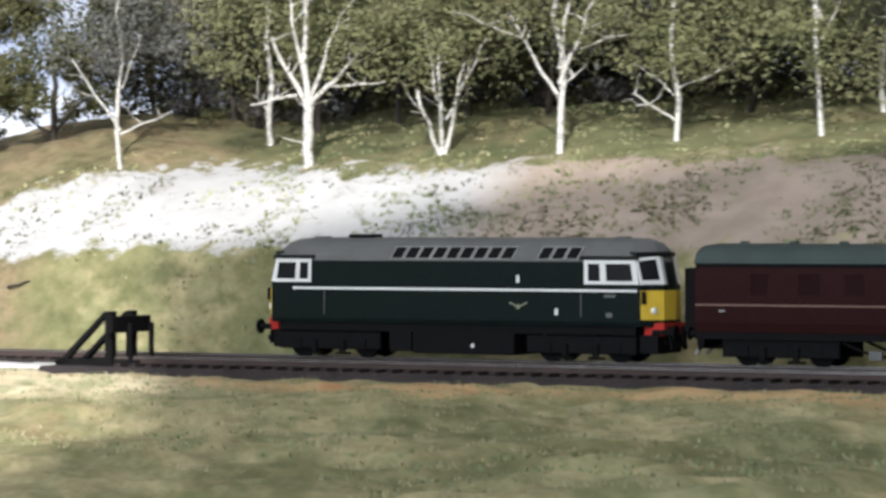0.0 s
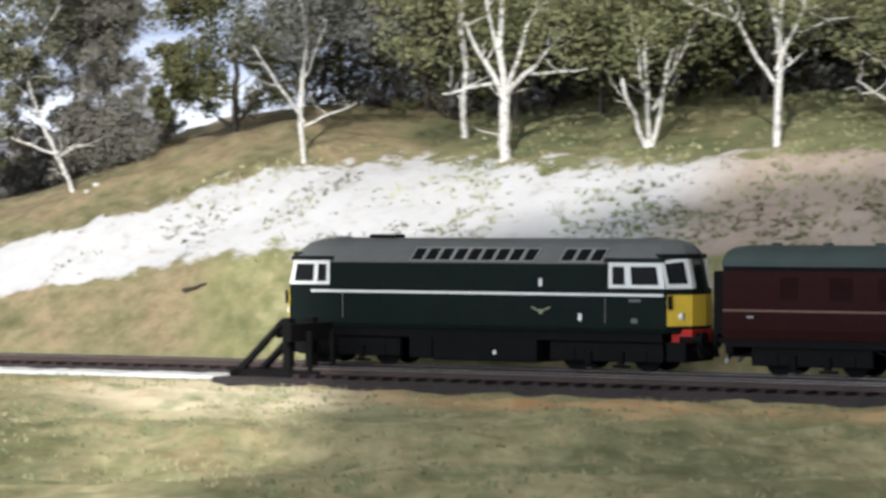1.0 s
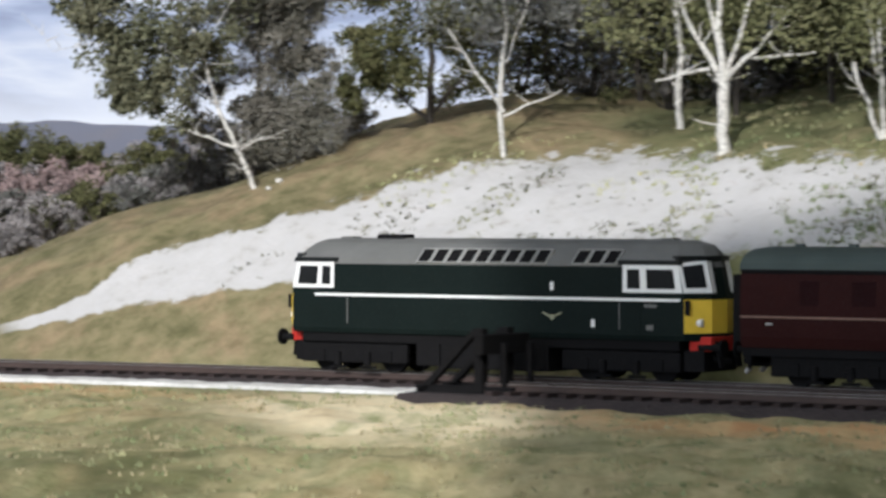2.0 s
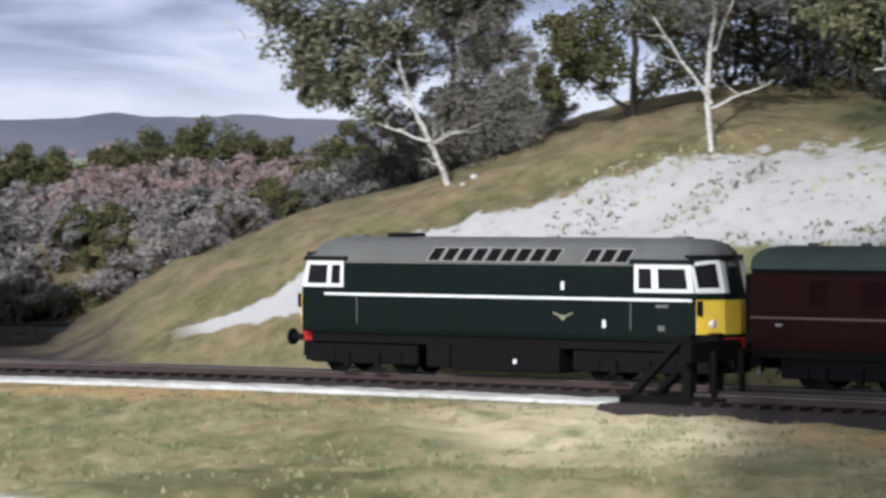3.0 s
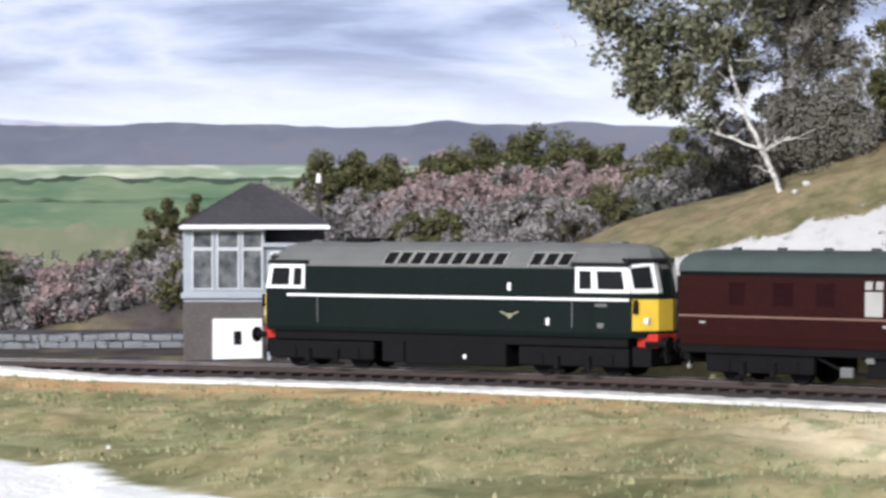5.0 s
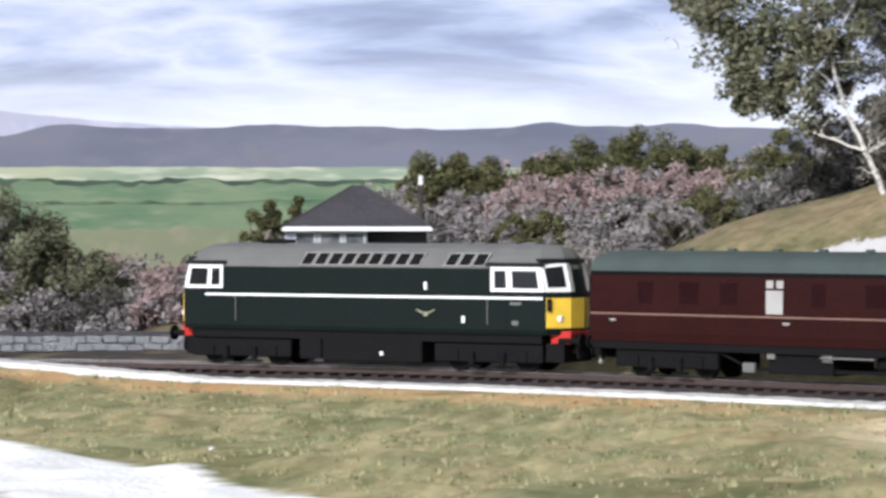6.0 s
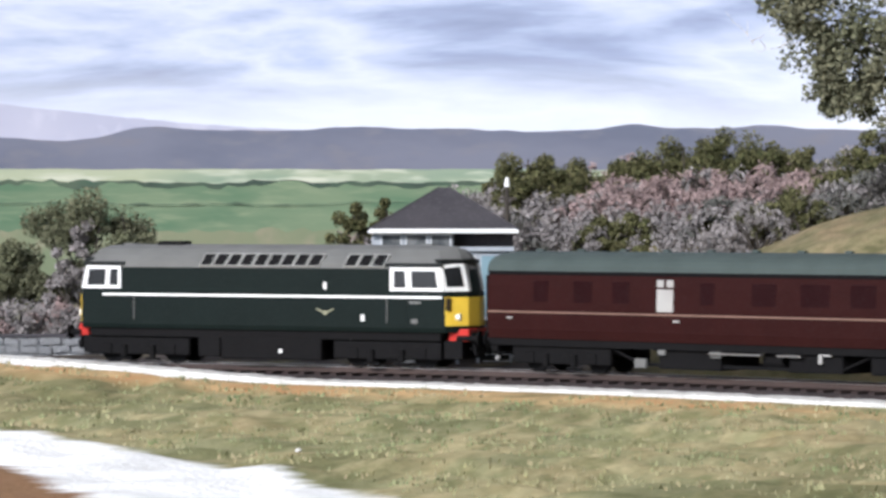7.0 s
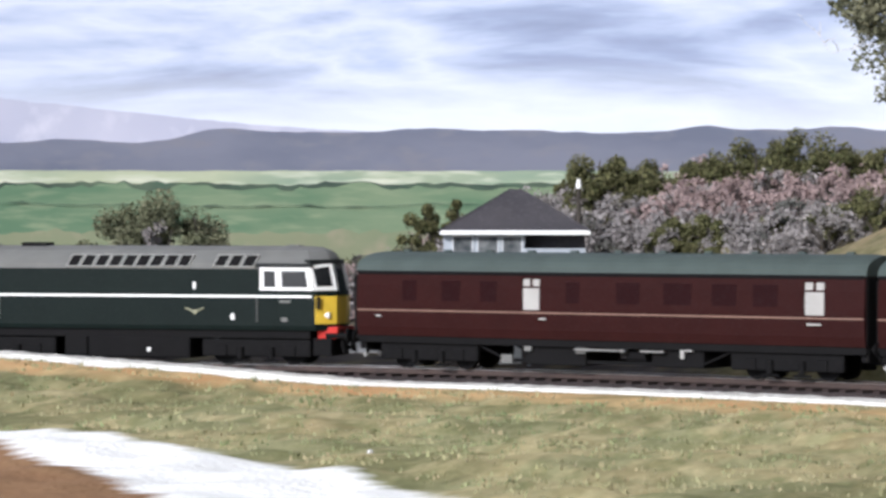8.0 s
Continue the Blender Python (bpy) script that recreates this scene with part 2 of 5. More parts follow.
# ---- mesh helpers ----
def link(name, bm, mats, parent=None, label="", smooth=False):
    me = bpy.data.meshes.new(name)
    bmesh.ops.recalc_face_normals(bm, faces=bm.faces)
    if smooth:
        for f in bm.faces:
            f.smooth = True
    bm.to_mesh(me)
    bm.free()
    for mt in (mats if isinstance(mats, (list, tuple)) else [mats]):
        me.materials.append(mt)
    ob = new(name, me)
    if parent:
        ob.parent = parent
    if label:
        ob["label"] = label
    return ob


def part(name, bm, mat, parent, label="", smooth=False):
    return link(name, bm, mat, parent, label, smooth)


def empty(name, m=None):
    e = new(name)
    e.empty_display_size = 0.02
    if m is not None:
        e.matrix_basis = m
    return e


def add_box(bm, x0, x1, y0, y1, z0, z1, bevel=0.0):
    made = bmesh.ops.create_cube(bm, size=1.0, matrix=Matrix.Translation(((x0 + x1) / 2, (y0 + y1) / 2, (z0 + z1) / 2)) @ Matrix.Diagonal((x1 - x0, y1 - y0, z1 - z0, 1)))
    if bevel:
        edges = {e for v in made["verts"] for e in v.link_edges}
        bmesh.ops.bevel(bm, geom=list(edges), offset=bevel, segments=2, affect="EDGES", profile=0.6)
    return bm


def box(x0, x1, y0, y1, z0, z1, bevel=0.0):
    return add_box(bmesh.new(), x0, x1, y0, y1, z0, z1, bevel)


def add_rod(bm, a, b, r0, r1=None, n=8):
    a, b = Vector(a), Vector(b)
    r1 = r0 if r1 is None else r1
    turn = (b - a).to_track_quat("Z", "Y").to_matrix().to_4x4()
    bmesh.ops.create_cone(bm, cap_ends=True, segments=n, radius1=r0, radius2=r1, depth=(b - a).length, matrix=Matrix.Translation((a + b) / 2) @ turn)
    return bm


def rod(a, b, r0, r1=None, n=8):
    return add_rod(bmesh.new(), a, b, r0, r1, n)


def rings(loops, closed_ends=True):
    """A skin over loops of points of equal count."""
    bm = bmesh.new()
    vs = [[bm.verts.new(p) for p in lp] for lp in loops]
    n = len(vs[0])
    for a, b in zip(vs, vs[1:]):
        for i in range(n):
            bm.faces.new((a[i], a[(i + 1) % n], b[(i + 1) % n], b[i]))
    if closed_ends:
        bm.faces.new(vs[0])
        bm.faces.new(vs[-1][::-1])
    return bm


def slab(corners, depth, proud=0.0):
    """A plate on a planar quad (anticlockwise seen from outside), standing proud and going depth inwards."""
    c = [Vector(p) for p in corners]
    nrm = (c[1] - c[0]).cross(c[3] - c[0]).normalized()
    return rings([[p + nrm * proud for p in c], [p - nrm * depth for p in c]])


def lerp2(c, u, v):
    c = [Vector(p) for p in c]
    return (c[0] * (1 - u) + c[1] * u) * (1 - v) + (c[3] * (1 - u) + c[2] * u) * v


def inset(corners, l, r, b, t):
    return [lerp2(corners, l, b), lerp2(corners, 1 - r, b), lerp2(corners, 1 - r, 1 - t), lerp2(corners, l, 1 - t)]


def surround(corners, inner, proud, depth=0.0004):
    """A flat ring between two quads, proud of their plane."""
    c, i = [Vector(p) for p in corners], [Vector(p) for p in inner]
    nrm = (c[1] - c[0]).cross(c[3] - c[0]).normalized()
    loops = [[p - nrm * depth for p in c], [p + nrm * proud for p in c], [p + nrm * proud for p in i], [p - nrm * depth for p in i]]
    bm = bmesh.new()
    vs = [[bm.verts.new(p) for p in lp] for lp in loops]
    for a, b in zip(vs, vs[1:] + vs[:1]):
        for k in range(4):
            bm.faces.new((a[k], a[(k + 1) % 4], b[(k + 1) % 4], b[k]))
    return bm


# ---- plan: the railway's line, along which s runs leftwards ----
def heading(s):
    q = min(max(s, -0.35), 0.42)
    th = 0.3889 - 0.7205 * q - 1.0328 * q * q
    return th - 1.1 * max(0.0, s - 0.42)


STEP = 0.005
LINE = {0: Vector((-0.2743, 1.2592))}
for k in range(0, 240):
    th = heading((k + 0.5) * STEP)
    LINE[k + 1] = LINE[k] + Vector((-math.cos(th), math.sin(th))) * STEP
for k in range(0, -280, -1):
    th = heading((k - 0.5) * STEP)
    LINE[k - 1] = LINE[k] - Vector((-math.cos(th), math.sin(th))) * STEP


def on_line(s, w=0.0):
    """Plan point at s along the line, w behind it (away from the viewer)."""
    k = math.floor(s / STEP)
    p = LINE[k].lerp(LINE[k + 1], s / STEP - k)
    th = heading(s)
    return Vector((p.x + w * math.sin(th), p.y + w * math.cos(th)))


def on_track(s, z=RAIL, w=0.0):
    p = on_line(s, w)
    return pose(p.x, p.y, z, 0, 0, -math.degrees(heading(s)))


def polar(az, d):
    return Vector((d * math.sin(radians(az)), d * math.cos(radians(az))))


LK = sorted(LINE)
LP = np.array([LINE[k] for k in LK])
LS = np.array(LK) * STEP
LN = np.array([(math.sin(heading(s)), math.cos(heading(s))) for s in LS])


def line_coords(x, y):
    """s and w of plan points (arrays)."""
    i = np.concatenate([((a[:, None] - LP[None, :, 0]) ** 2 + (b[:, None] - LP[None, :, 1]) ** 2).argmin(1) for a, b in zip(np.array_split(x, 1 + len(x) // 8000), np.array_split(y, 1 + len(y) // 8000))])
    w = (x - LP[i, 0]) * LN[i, 0] + (y - LP[i, 1]) * LN[i, 1]
    return LS[i], w


CREST_S = [-1.4, -0.6, -0.35, -0.2, -0.155, -0.105, -0.06, 0.01, 0.06, 0.10, 0.135, 2.0]
CREST_Z = [0.140, 0.136, 0.132, 0.128, 0.119, 0.099, 0.082, 0.062, 0.042, 0.020, 0.0, 0.0]
LOW = -0.007


def smooth_noise(x, y, f, seed):
    return np.array([noise.noise((a * f + seed, b * f - seed, seed * 1.7)) for a, b in zip(x, y)])


def cess_at(s, w):
    """Bare brown ground beyond the line, past the end of the chalk bank."""
    return np.clip((s - 0.6 * np.clip(w, 0, 0.4) - 0.100) / 0.03, 0, 1) * np.clip((w - 0.012) / 0.01, 0, 1)


def bank(x, y):
    """Ground height over the rail, and the masks of chalk, path and earth."""
    s, w = line_coords(x, y)
    e = s - 0.6 * np.clip(w, 0, 0.4)      # the bank's end runs obliquely
    crest = np.interp(e + 0.012 * smooth_noise(x, y, 14, 3.1), CREST_S, CREST_Z)
    reach = np.interp(e, [-0.25, -0.12, -0.05, 0.1], [0.36, 0.22, 0.165, 0.13])
    v = (w - 0.035) / (reach - 0.035)
    steep = np.interp(v, [0, 0.123, 0.323, 0.63, 1.0, 2.0], [0, 0.38, 0.70, 0.88, 1.0, 1.08])
    gentle = np.interp(v, [0, 0.26, 0.50, 0.72, 1.0, 2.0], [0, 0.42, 0.76, 0.92, 1.0, 0.95])
    end = np.interp(e, [-0.30, -0.12], [0, 1])
    rise = steep * (1 - end) + gentle * end
    n1, n2 = smooth_noise(x, y, 9, 7.7), smooth_noise(x, y, 45, 1.3)
    z = LOW + (crest - LOW) * rise
    # scrubby slope beyond the line, lower towards the fields
    far = np.interp(w, [0.08, 0.13, 0.26, 0.42], [0, 0.020, 0.056, 0.090]) * np.interp(s, [0.33, 0.40], [1.0, 0.52])
    yard = np.interp(s, [0.14, 0.18, 0.27, 0.29], [0, 1, 1, 0])
    d = np.hypot(x, y)
    far = LOW + far * (1 - yard * (1 - np.clip((w - 0.185) / 0.09, 0, 1))) * np.where(s > 0.15, np.clip((d - 1.590) / 0.030, 0, 1), 1.0)
    z = np.maximum(z, far)
    # low mound before the line at the far left
    mound = np.clip((s - 0.27) / 0.25, 0, 1.2)
    z = z + 0.0135 * mound * np.interp(w, [-0.30, -0.10, -0.050, -0.034], [0, 1, 1, 0])
    z = z + 0.0014 * smooth_noise(x, y, 80, 2.4) * np.clip((-w - 0.04) * 40, 0, 1) * np.clip((w + 0.24) * 20, 0, 1)
    calm = 1 - 0.85 * cess_at(s, w)
    z = z + calm * 0.0035 * n2 * np.clip(np.abs(w) * 12 - 0.4, 0, 1) + calm * 0.006 * n1 * np.clip(np.abs(w) * 6 - 0.3, 0, 1)
    n3 = smooth_noise(x, y, 22, 5.2)
    n4 = smooth_noise(x, y, 70, 9.2)
    lo = 0.40 + 0.04 * end + 0.07 * n3 + 0.05 * n4
    hi = 0.69 + 0.09 * end + 0.09 * n3 + 0.07 * n4
    chalk = np.clip((rise - lo) / 0.05, 0, 1) * np.clip((hi - rise) / 0.05, 0, 1) * np.clip((crest - 0.030) / 0.02, 0, 1) * (w > 0)
    field = np.where((w > 0) & (w < 0.45), rise - 0.06 * end + 0.08 + 4.0 * np.clip((0.072 - crest) / 0.040, 0, 1) ** 2 * np.clip(rise - 0.44, 0, 1), 0.0)
    tail = np.clip((crest - 0.030) / 0.006, 0, 1)
    return z, chalk, s, w, n1, n2, field, tail


def build_ground():
    """One sheet of scenery, closely meshed where it is seen."""
    gx = np.arange(-1.6, 0.95, 0.0055)
    gy = np.arange(0.30, 2.05, 0.0055)
    X, Y = np.meshgrid(gx, gy)
    x, y = X.ravel(), Y.ravel()
    z, chalk, s, w, n1, n2, field, tail = bank(x, y)
    az, d = np.degrees(np.arctan2(x, y)), np.hypot(x, y)
    edge = np.interp(az, [-40, -29.3, -25, -20.5, -12, 0], [1.22, 1.09, 0.965, 0.828, 0.66, 0.5]) + 0.006 * n1
    width = np.interp(az, [-40, -29.3, -26.3, -20, 0], [0.06, 0.080, 0.165, 0.20, 0.2])
    path = np.clip((edge - d) / 0.006, 0, 1) * (az < -17.5)
    earth = np.clip((edge - width - d) / 0.006, 0, 1) * (az < -17.5)
    dry = np.clip(1.35 - np.abs(w + np.interp(s, [-0.3, -0.1], [0.115, 0.075])) / np.interp(s, [-0.3, -0.1], [0.055, 0.035]) + 1.3 * n1, 0, 1) * (w < 0) * 0.92
    # Dry patch left of the shadow's edge; sunlight there is raised by colour.
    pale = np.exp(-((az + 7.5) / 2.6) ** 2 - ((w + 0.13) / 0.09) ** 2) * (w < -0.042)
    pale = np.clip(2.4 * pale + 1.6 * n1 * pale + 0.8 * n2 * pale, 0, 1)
    me = bpy.data.meshes.new("ground")
    nx, ny = len(gx), len(gy)
    idx = np.arange(nx * ny).reshape(ny, nx)
    quads = np.stack([idx[:-1, :-1], idx[:-1, 1:], idx[1:, 1:], idx[1:, :-1]], -1).reshape(-1, 4)
    me.from_pydata(np.stack([x, y, z + RAIL], 1).tolist(), [], quads.tolist())
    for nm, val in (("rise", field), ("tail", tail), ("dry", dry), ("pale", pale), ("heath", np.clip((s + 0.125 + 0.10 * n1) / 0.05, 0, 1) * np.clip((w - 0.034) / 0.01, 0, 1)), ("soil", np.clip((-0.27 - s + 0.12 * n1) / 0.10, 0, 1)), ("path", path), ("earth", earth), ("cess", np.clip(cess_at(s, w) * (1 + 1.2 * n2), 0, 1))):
        at = me.attributes.new(nm, "FLOAT", "POINT")
        at.data.foreach_set("value", val.astype(np.float32))
    me.polygons.foreach_set("use_smooth", [True] * len(quads))
    me.materials.append(ground_material())
    return tagged(new("ground", me), "grassy model hillside with a bare chalk cutting face", "ground", kind="structure")


build_ground()


def ground_z(x, y):
    return RAIL + float(bank(np.array([x]), np.array([y]))[0][0])


def strip(name, prof, s0, s1, mat, ds=0.01, jitter=0.0, w0=0.0, seed=4, lift=None):
    """A bar of constant section (w, z) swept along the line."""
    rnd = random.Random(seed)
    loops = []
    n = max(2, round((s1 - s0) / ds))
    for k in range(n + 1):
        s = s0 + (s1 - s0) * k / n
        lp = []
        for w, z in prof:
            p = on_line(s, w0 + w + jitter * rnd.uniform(-1, 1))
            lp.append((p.x, p.y, RAIL + z + (lift(s) if lift else 0.0) + 0.3 * jitter * rnd.uniform(-1, 1)))
        loops.append(lp)
    return rings(loops)


# ---- the room ----
def build_room():
    x0, x1, y0, y1, top = -5.0, 2.6, -2.0, 2.3, 3.42
    tagged(link("floor", box(x0 - .1, x1 + .1, y0 - .1, y1 + .1, -0.1, 0), M_FLOOR), "brown carpeted floor of the room", "floor", kind="structure")
    tagged(link("ceiling", box(x0 - .1, x1 + .1, y0 - .1, y1 + .1, top, top + 0.1), M_ROOMWALL), "plain painted ceiling", "ceiling", kind="structure")
    tagged(link("wall_north", box(x0 - .1, x1 + .1, y1, y1 + 0.1, 0, top), M_ROOMWALL), "plain painted wall", "wall", kind="structure")
    tagged(link("wall_east", box(x1, x1 + 0.1, y0, y1, 0, top), M_ROOMWALL), "plain painted wall", "wall", kind="structure")
    tagged(link("wall_west", box(x0 - 0.1, x0, y0, y1, 0, top), M_ROOMWALL), "plain painted wall", "wall", kind="structure")
    # Unseen wall; its stepped opening is added to block sun from the near right.
    bm = bmesh.new()
    add_box(bm, x0 - .1, SUN_GAP[0], y0 - .1, y0, 0, top)
    add_box(bm, SUN_GAP[1], HIGH_X, y0 - .1, y0, 0, HIGH_GAP_Z)
    add_box(bm, SUN_GAP[1], HIGH_X, y0 - .1, y0, SUN_GAP[3], top)
    add_box(bm, HIGH_X, x1 + .1, y0 - .1, y0, 0, top)
    add_box(bm, SUN_GAP[0], SUN_GAP[1], y0 - .1, y0, 0, SUN_GAP[2])
    add_box(bm, SUN_GAP[0], SUN_GAP[1], y0 - .1, y0, SUN_GAP[3], top)
    tagged(link("wall_south", bm, M_ROOMWALL), "unseen painted wall with a stepped opening added to shape sunlight", "wall", kind="structure")
    # unseen folded cloth at the opening's right, added to slant the near shadow's edge
    rows_z = [1.00 + 1.57 * k / 40 for k in range(41)]
    vs, fs, cols = [], [], 28
    for z in rows_z:
        left = float(np.interp(z, [1.0, 1.9, 2.24, 2.335, 2.458, 2.57], [-0.42, -0.425, -0.442, -0.480, -0.533, -0.560]))
        for c in range(cols + 1):
            f = c / cols
            vs.append((left + (-0.36 - left) * f, -1.965 + 0.012 * math.sin(f * 31), z))
    for r in range(40):
        for c in range(cols):
            k = r * (cols + 1) + c
            fs.append((k, k + 1, k + cols + 2, k + cols + 1))
    me = bpy.data.meshes.new("curtain")
    me.from_pydata(vs, [], fs)
    me.materials.append(M_SHADE_CLOTH)
    curtain = new("curtain", me)
    thick = curtain.modifiers.new("thickness", "SOLIDIFY")
    thick.thickness = 0.004
    tagged(curtain, "unseen brown folded cloth added to shape the foreground shadow", "curtain")
    # Unseen housing added to go with the overhead fill lamp.
    light = empty("overhead_fill_housing", pose(0.45, -0.1, 0))
    part("housing", box(-0.78, 0.78, -0.17, 0.17, 3.36, 3.42, 0.01), M_WHITE, light)
    tagged(light, "unseen white housing added for the overhead fill lamp", "lamp")
    table = empty("layout_table")
    part("tabletop", box(-1.62, 0.96, 0.29, 2.06, RAIL - 0.10, RAIL - 0.06), M_BOARD, table)
    part("fascia", box(-1.62, 0.96, 0.27, 0.29, RAIL - 0.14, RAIL - 0.012), M_BOARD, table)
    for lx in (-1.55, 0.88):
        for ly in (0.36, 1.98):
            part("leg", box(lx - .03, lx + .03, ly - .03, ly + .03, 0, RAIL - 0.10), M_BOARD, table)
    tagged(table, "plywood table carrying the model railway", "table")


build_room()


# ---- painted backscene: a bent board round the back of the layout ----
BACK = 1.86


def sky_material():
    mat = bpy.data.materials.new("painted_sky")
    mat.use_nodes = True
    nt = mat.node_tree
    bsdf = nt.nodes["Principled BSDF"]
    bsdf.inputs["Roughness"].default_value, bsdf.inputs["Specular IOR Level"].default_value = 0.9, 0.1
    tc, mp, n, r = (nt.nodes.new("ShaderNode" + k) for k in ("TexCoord", "Mapping", "TexNoise", "ValToRGB"))
    mp.inputs["Scale"].default_value = (1.0, 1.0, 5.5)
    n.inputs["Scale"].default_value, n.inputs["Detail"].default_value, n.inputs["Roughness"].default_value, n.inputs["Distortion"].default_value = 5.0, 5.0, 0.55, 0.3
    stops = [(0.30, (0.215, 0.245, 0.34)), (0.40, (0.285, 0.330, 0.45)), (0.47, (0.385, 0.435, 0.56)), (0.56, (0.535, 0.570, 0.645)), (0.70, (0.310, 0.375, 0.54))]
    while len(r.color_ramp.elements) < len(stops):
        r.color_ramp.elements.new(0.5)
    for e, (p, c) in zip(r.color_ramp.elements, stops):
        e.position, e.color = p, (*c, 1)
    sep, grad, mix = nt.nodes.new("ShaderNodeSeparateXYZ"), nt.nodes.new("ShaderNodeMapRange"), nt.nodes.new("ShaderNodeMix")
    grad.inputs["From Min"].default_value, grad.inputs["From Max"].default_value = EYE + 0.052, EYE + 0.100
    grad.inputs["To Min"].default_value, grad.inputs["To Max"].default_value = 0.78, 0.0
    mix.data_type = "RGBA"
    mix.inputs["B"].default_value = (0.66, 0.68, 0.72, 1)
    nt.links.new(tc.outputs["Object"], mp.inputs["Vector"])
    nt.links.new(mp.outputs["Vector"], n.inputs["Vector"])
    nt.links.new(n.outputs["Fac"], r.inputs["Fac"])
    nt.links.new(tc.outputs["Object"], sep.inputs["Vector"])
    nt.links.new(sep.outputs["Z"], grad.inputs["Value"])
    nt.links.new(grad.outputs["Result"], mix.inputs["Factor"])
    nt.links.new(r.outputs["Color"], mix.inputs["A"])
    nt.links.new(mix.outputs["Result"], bsdf.inputs["Base Color"])
    return mat


def ridge(az, base, bumps, rough, seed):
    z = base + sum(h * math.exp(-((az - a) / w) ** 2) for a, w, h in bumps)
    return z + rough * (noise.noise((az * 0.9, seed, 0)) + 0.5 * noise.noise((az * 2.7, seed, 3)) + 0.25 * noise.noise((az * 8, seed, 5)))


def painted_band(name, low, high, mat, label, lift, a0=-48.0, a1=32.0):
    """A painted layer of the board between two outlines given as degrees of elevation."""
    bm = bmesh.new()
    prev = None
    n = 520
    for k in range(n + 1):
        az = a0 + (a1 - a0) * k / n
        r = BACK - lift
        pts = []
        for fn in (low, high):
            p = polar(az, r)
            pts.append(bm.verts.new((p.x, p.y, EYE + r * math.tan(radians(fn(az))))))
        if prev:
            bm.faces.new((prev[0], pts[0], pts[1], prev[1]))
        prev = pts
    return tagged(link(name, bm, mat), label, "backdrop", kind="structure")


HILLS = [(-16.4, 0.55, 0.12), (-13.9, 0.55, 0.11), (-15.2, 0.9, 0.04), (-21.0, 1.5, 0.07), (-25.4, 0.8, 0.09), (-11.0, 0.6, 0.09), (-27.9, 0.8, 0.06)]
hill_top = lambda a: ridge(a, 1.685, HILLS, 0.035, 11) - 0.20 / (1 + math.exp((a + 25.9) / 0.25))
far_top = lambda a: ridge(a, 1.55, [(-32.0, 7.0, 0.85)], 0.05, 23)
hill_foot = lambda a: ridge(a, 0.98, [], 0.02, 31)
pale_foot = lambda a: ridge(a, 0.74, [], 0.03, 37) + 0.05 * max(0.0, noise.noise((a * 3.1, 2.2, 8.0))) + 0.035 * noise.noise((a * 14, 1.0, 2.0)) + 0.07 * max(0.0, noise.noise((a * 6.3, 5.0, 2.0))) + 0.10 * noise.noise((a * 0.55, 4.0, 1.0))
mid_foot = lambda a: pale_foot(a) - max(0.015, 0.075 + 0.15 * noise.noise((a * 1.3, 3.0, 6.0)) + 0.05 * noise.noise((a * 6.1, 3.0, 6.0)) + 0.03 * noise.noise((a * 15, 3.0, 6.0)))
M_HILL = material("painted_blue_hills", (0.125, 0.136, 0.180), (0.165, 0.172, 0.215), 9, 40, 0.9, bump=0, third=(0.180, 0.178, 0.205), spec=0.1, streak=3.0)
M_FARHILL = material("painted_far_mountain", (0.36, 0.37, 0.46), (0.44, 0.44, 0.52), 9, 60, 0.9, bump=0, third=(0.5, 0.5, 0.57), spec=0.1)
M_PALEFIELD = material("painted_pale_fields", (0.36, 0.39, 0.27), (0.20, 0.27, 0.20), 7, 30, 0.9, bump=0, third=(0.52, 0.53, 0.42), spec=0.1, streak=6.0)
M_HEDGE = material("painted_hedgerows", (0.046, 0.066, 0.052), (0.085, 0.115, 0.080), 20, 70, 0.9, bump=0, third=(0.06, 0.10, 0.07), spec=0.1, streak=3.0)
M_FIELD = material("painted_green_fields", (0.098, 0.165, 0.100), (0.165, 0.220, 0.135), 11, 45, 0.9, bump=0, third=(0.20, 0.25, 0.155), spec=0.1, streak=5.0)
painted_band("backdrop", lambda a: -4.5, lambda a: 14.0, sky_material(), "painted cloudy sky on a bent backboard", 0.0)
painted_band("backdrop_mountain", lambda a: 1.0, far_top, M_FARHILL, "painted pale far mountain on the backboard", 0.002, -48, -22.5)
painted_band("backdrop_hills", hill_foot, hill_top, M_HILL, "painted blue-grey hills on the backboard", 0.004)
painted_band("backdrop_pale_fields", pale_foot, hill_foot, M_PALEFIELD, "painted pale distant fields on the backboard", 0.004)
painted_band("backdrop_hedgerows", mid_foot, pale_foot, M_HEDGE, "painted dark hedgerows on the backboard", 0.004)
stubble = lambda a: ridge(a, -0.14, [], 0.16, 47) + 0.05 * noise.noise((a * 6, 3.5, 6.0)) + 0.03 * noise.noise((a * 17, 3.5, 6.0))
M_STUBBLE = material("painted_stubble_fields", (0.205, 0.215, 0.135), (0.165, 0.200, 0.120), 14, 70, 0.9, bump=0, third=(0.25, 0.235, 0.16), spec=0.1)
painted_band("backdrop_stubble", lambda a: -4.0, stubble, M_STUBBLE, "painted yellowish near fields on the backboard", 0.004)
painted_band("backdrop_fields", stubble, mid_foot, M_FIELD, "painted green fields on the backboard", 0.004)
lane = lambda a: 0.34 + 0.09 * noise.noise((a * 0.5, 7.0, 3.0)) + 0.02 * noise.noise((a * 9, 7.0, 3.0))
painted_band("backdrop_hedge", lane, lambda a: lane(a) + 0.008 + 0.09 * max(0.0, noise.noise((a * 2.3, 9.0, 1.0))), M_HEDGE, "painted dotted hedge across the fields on the backboard", 0.006)


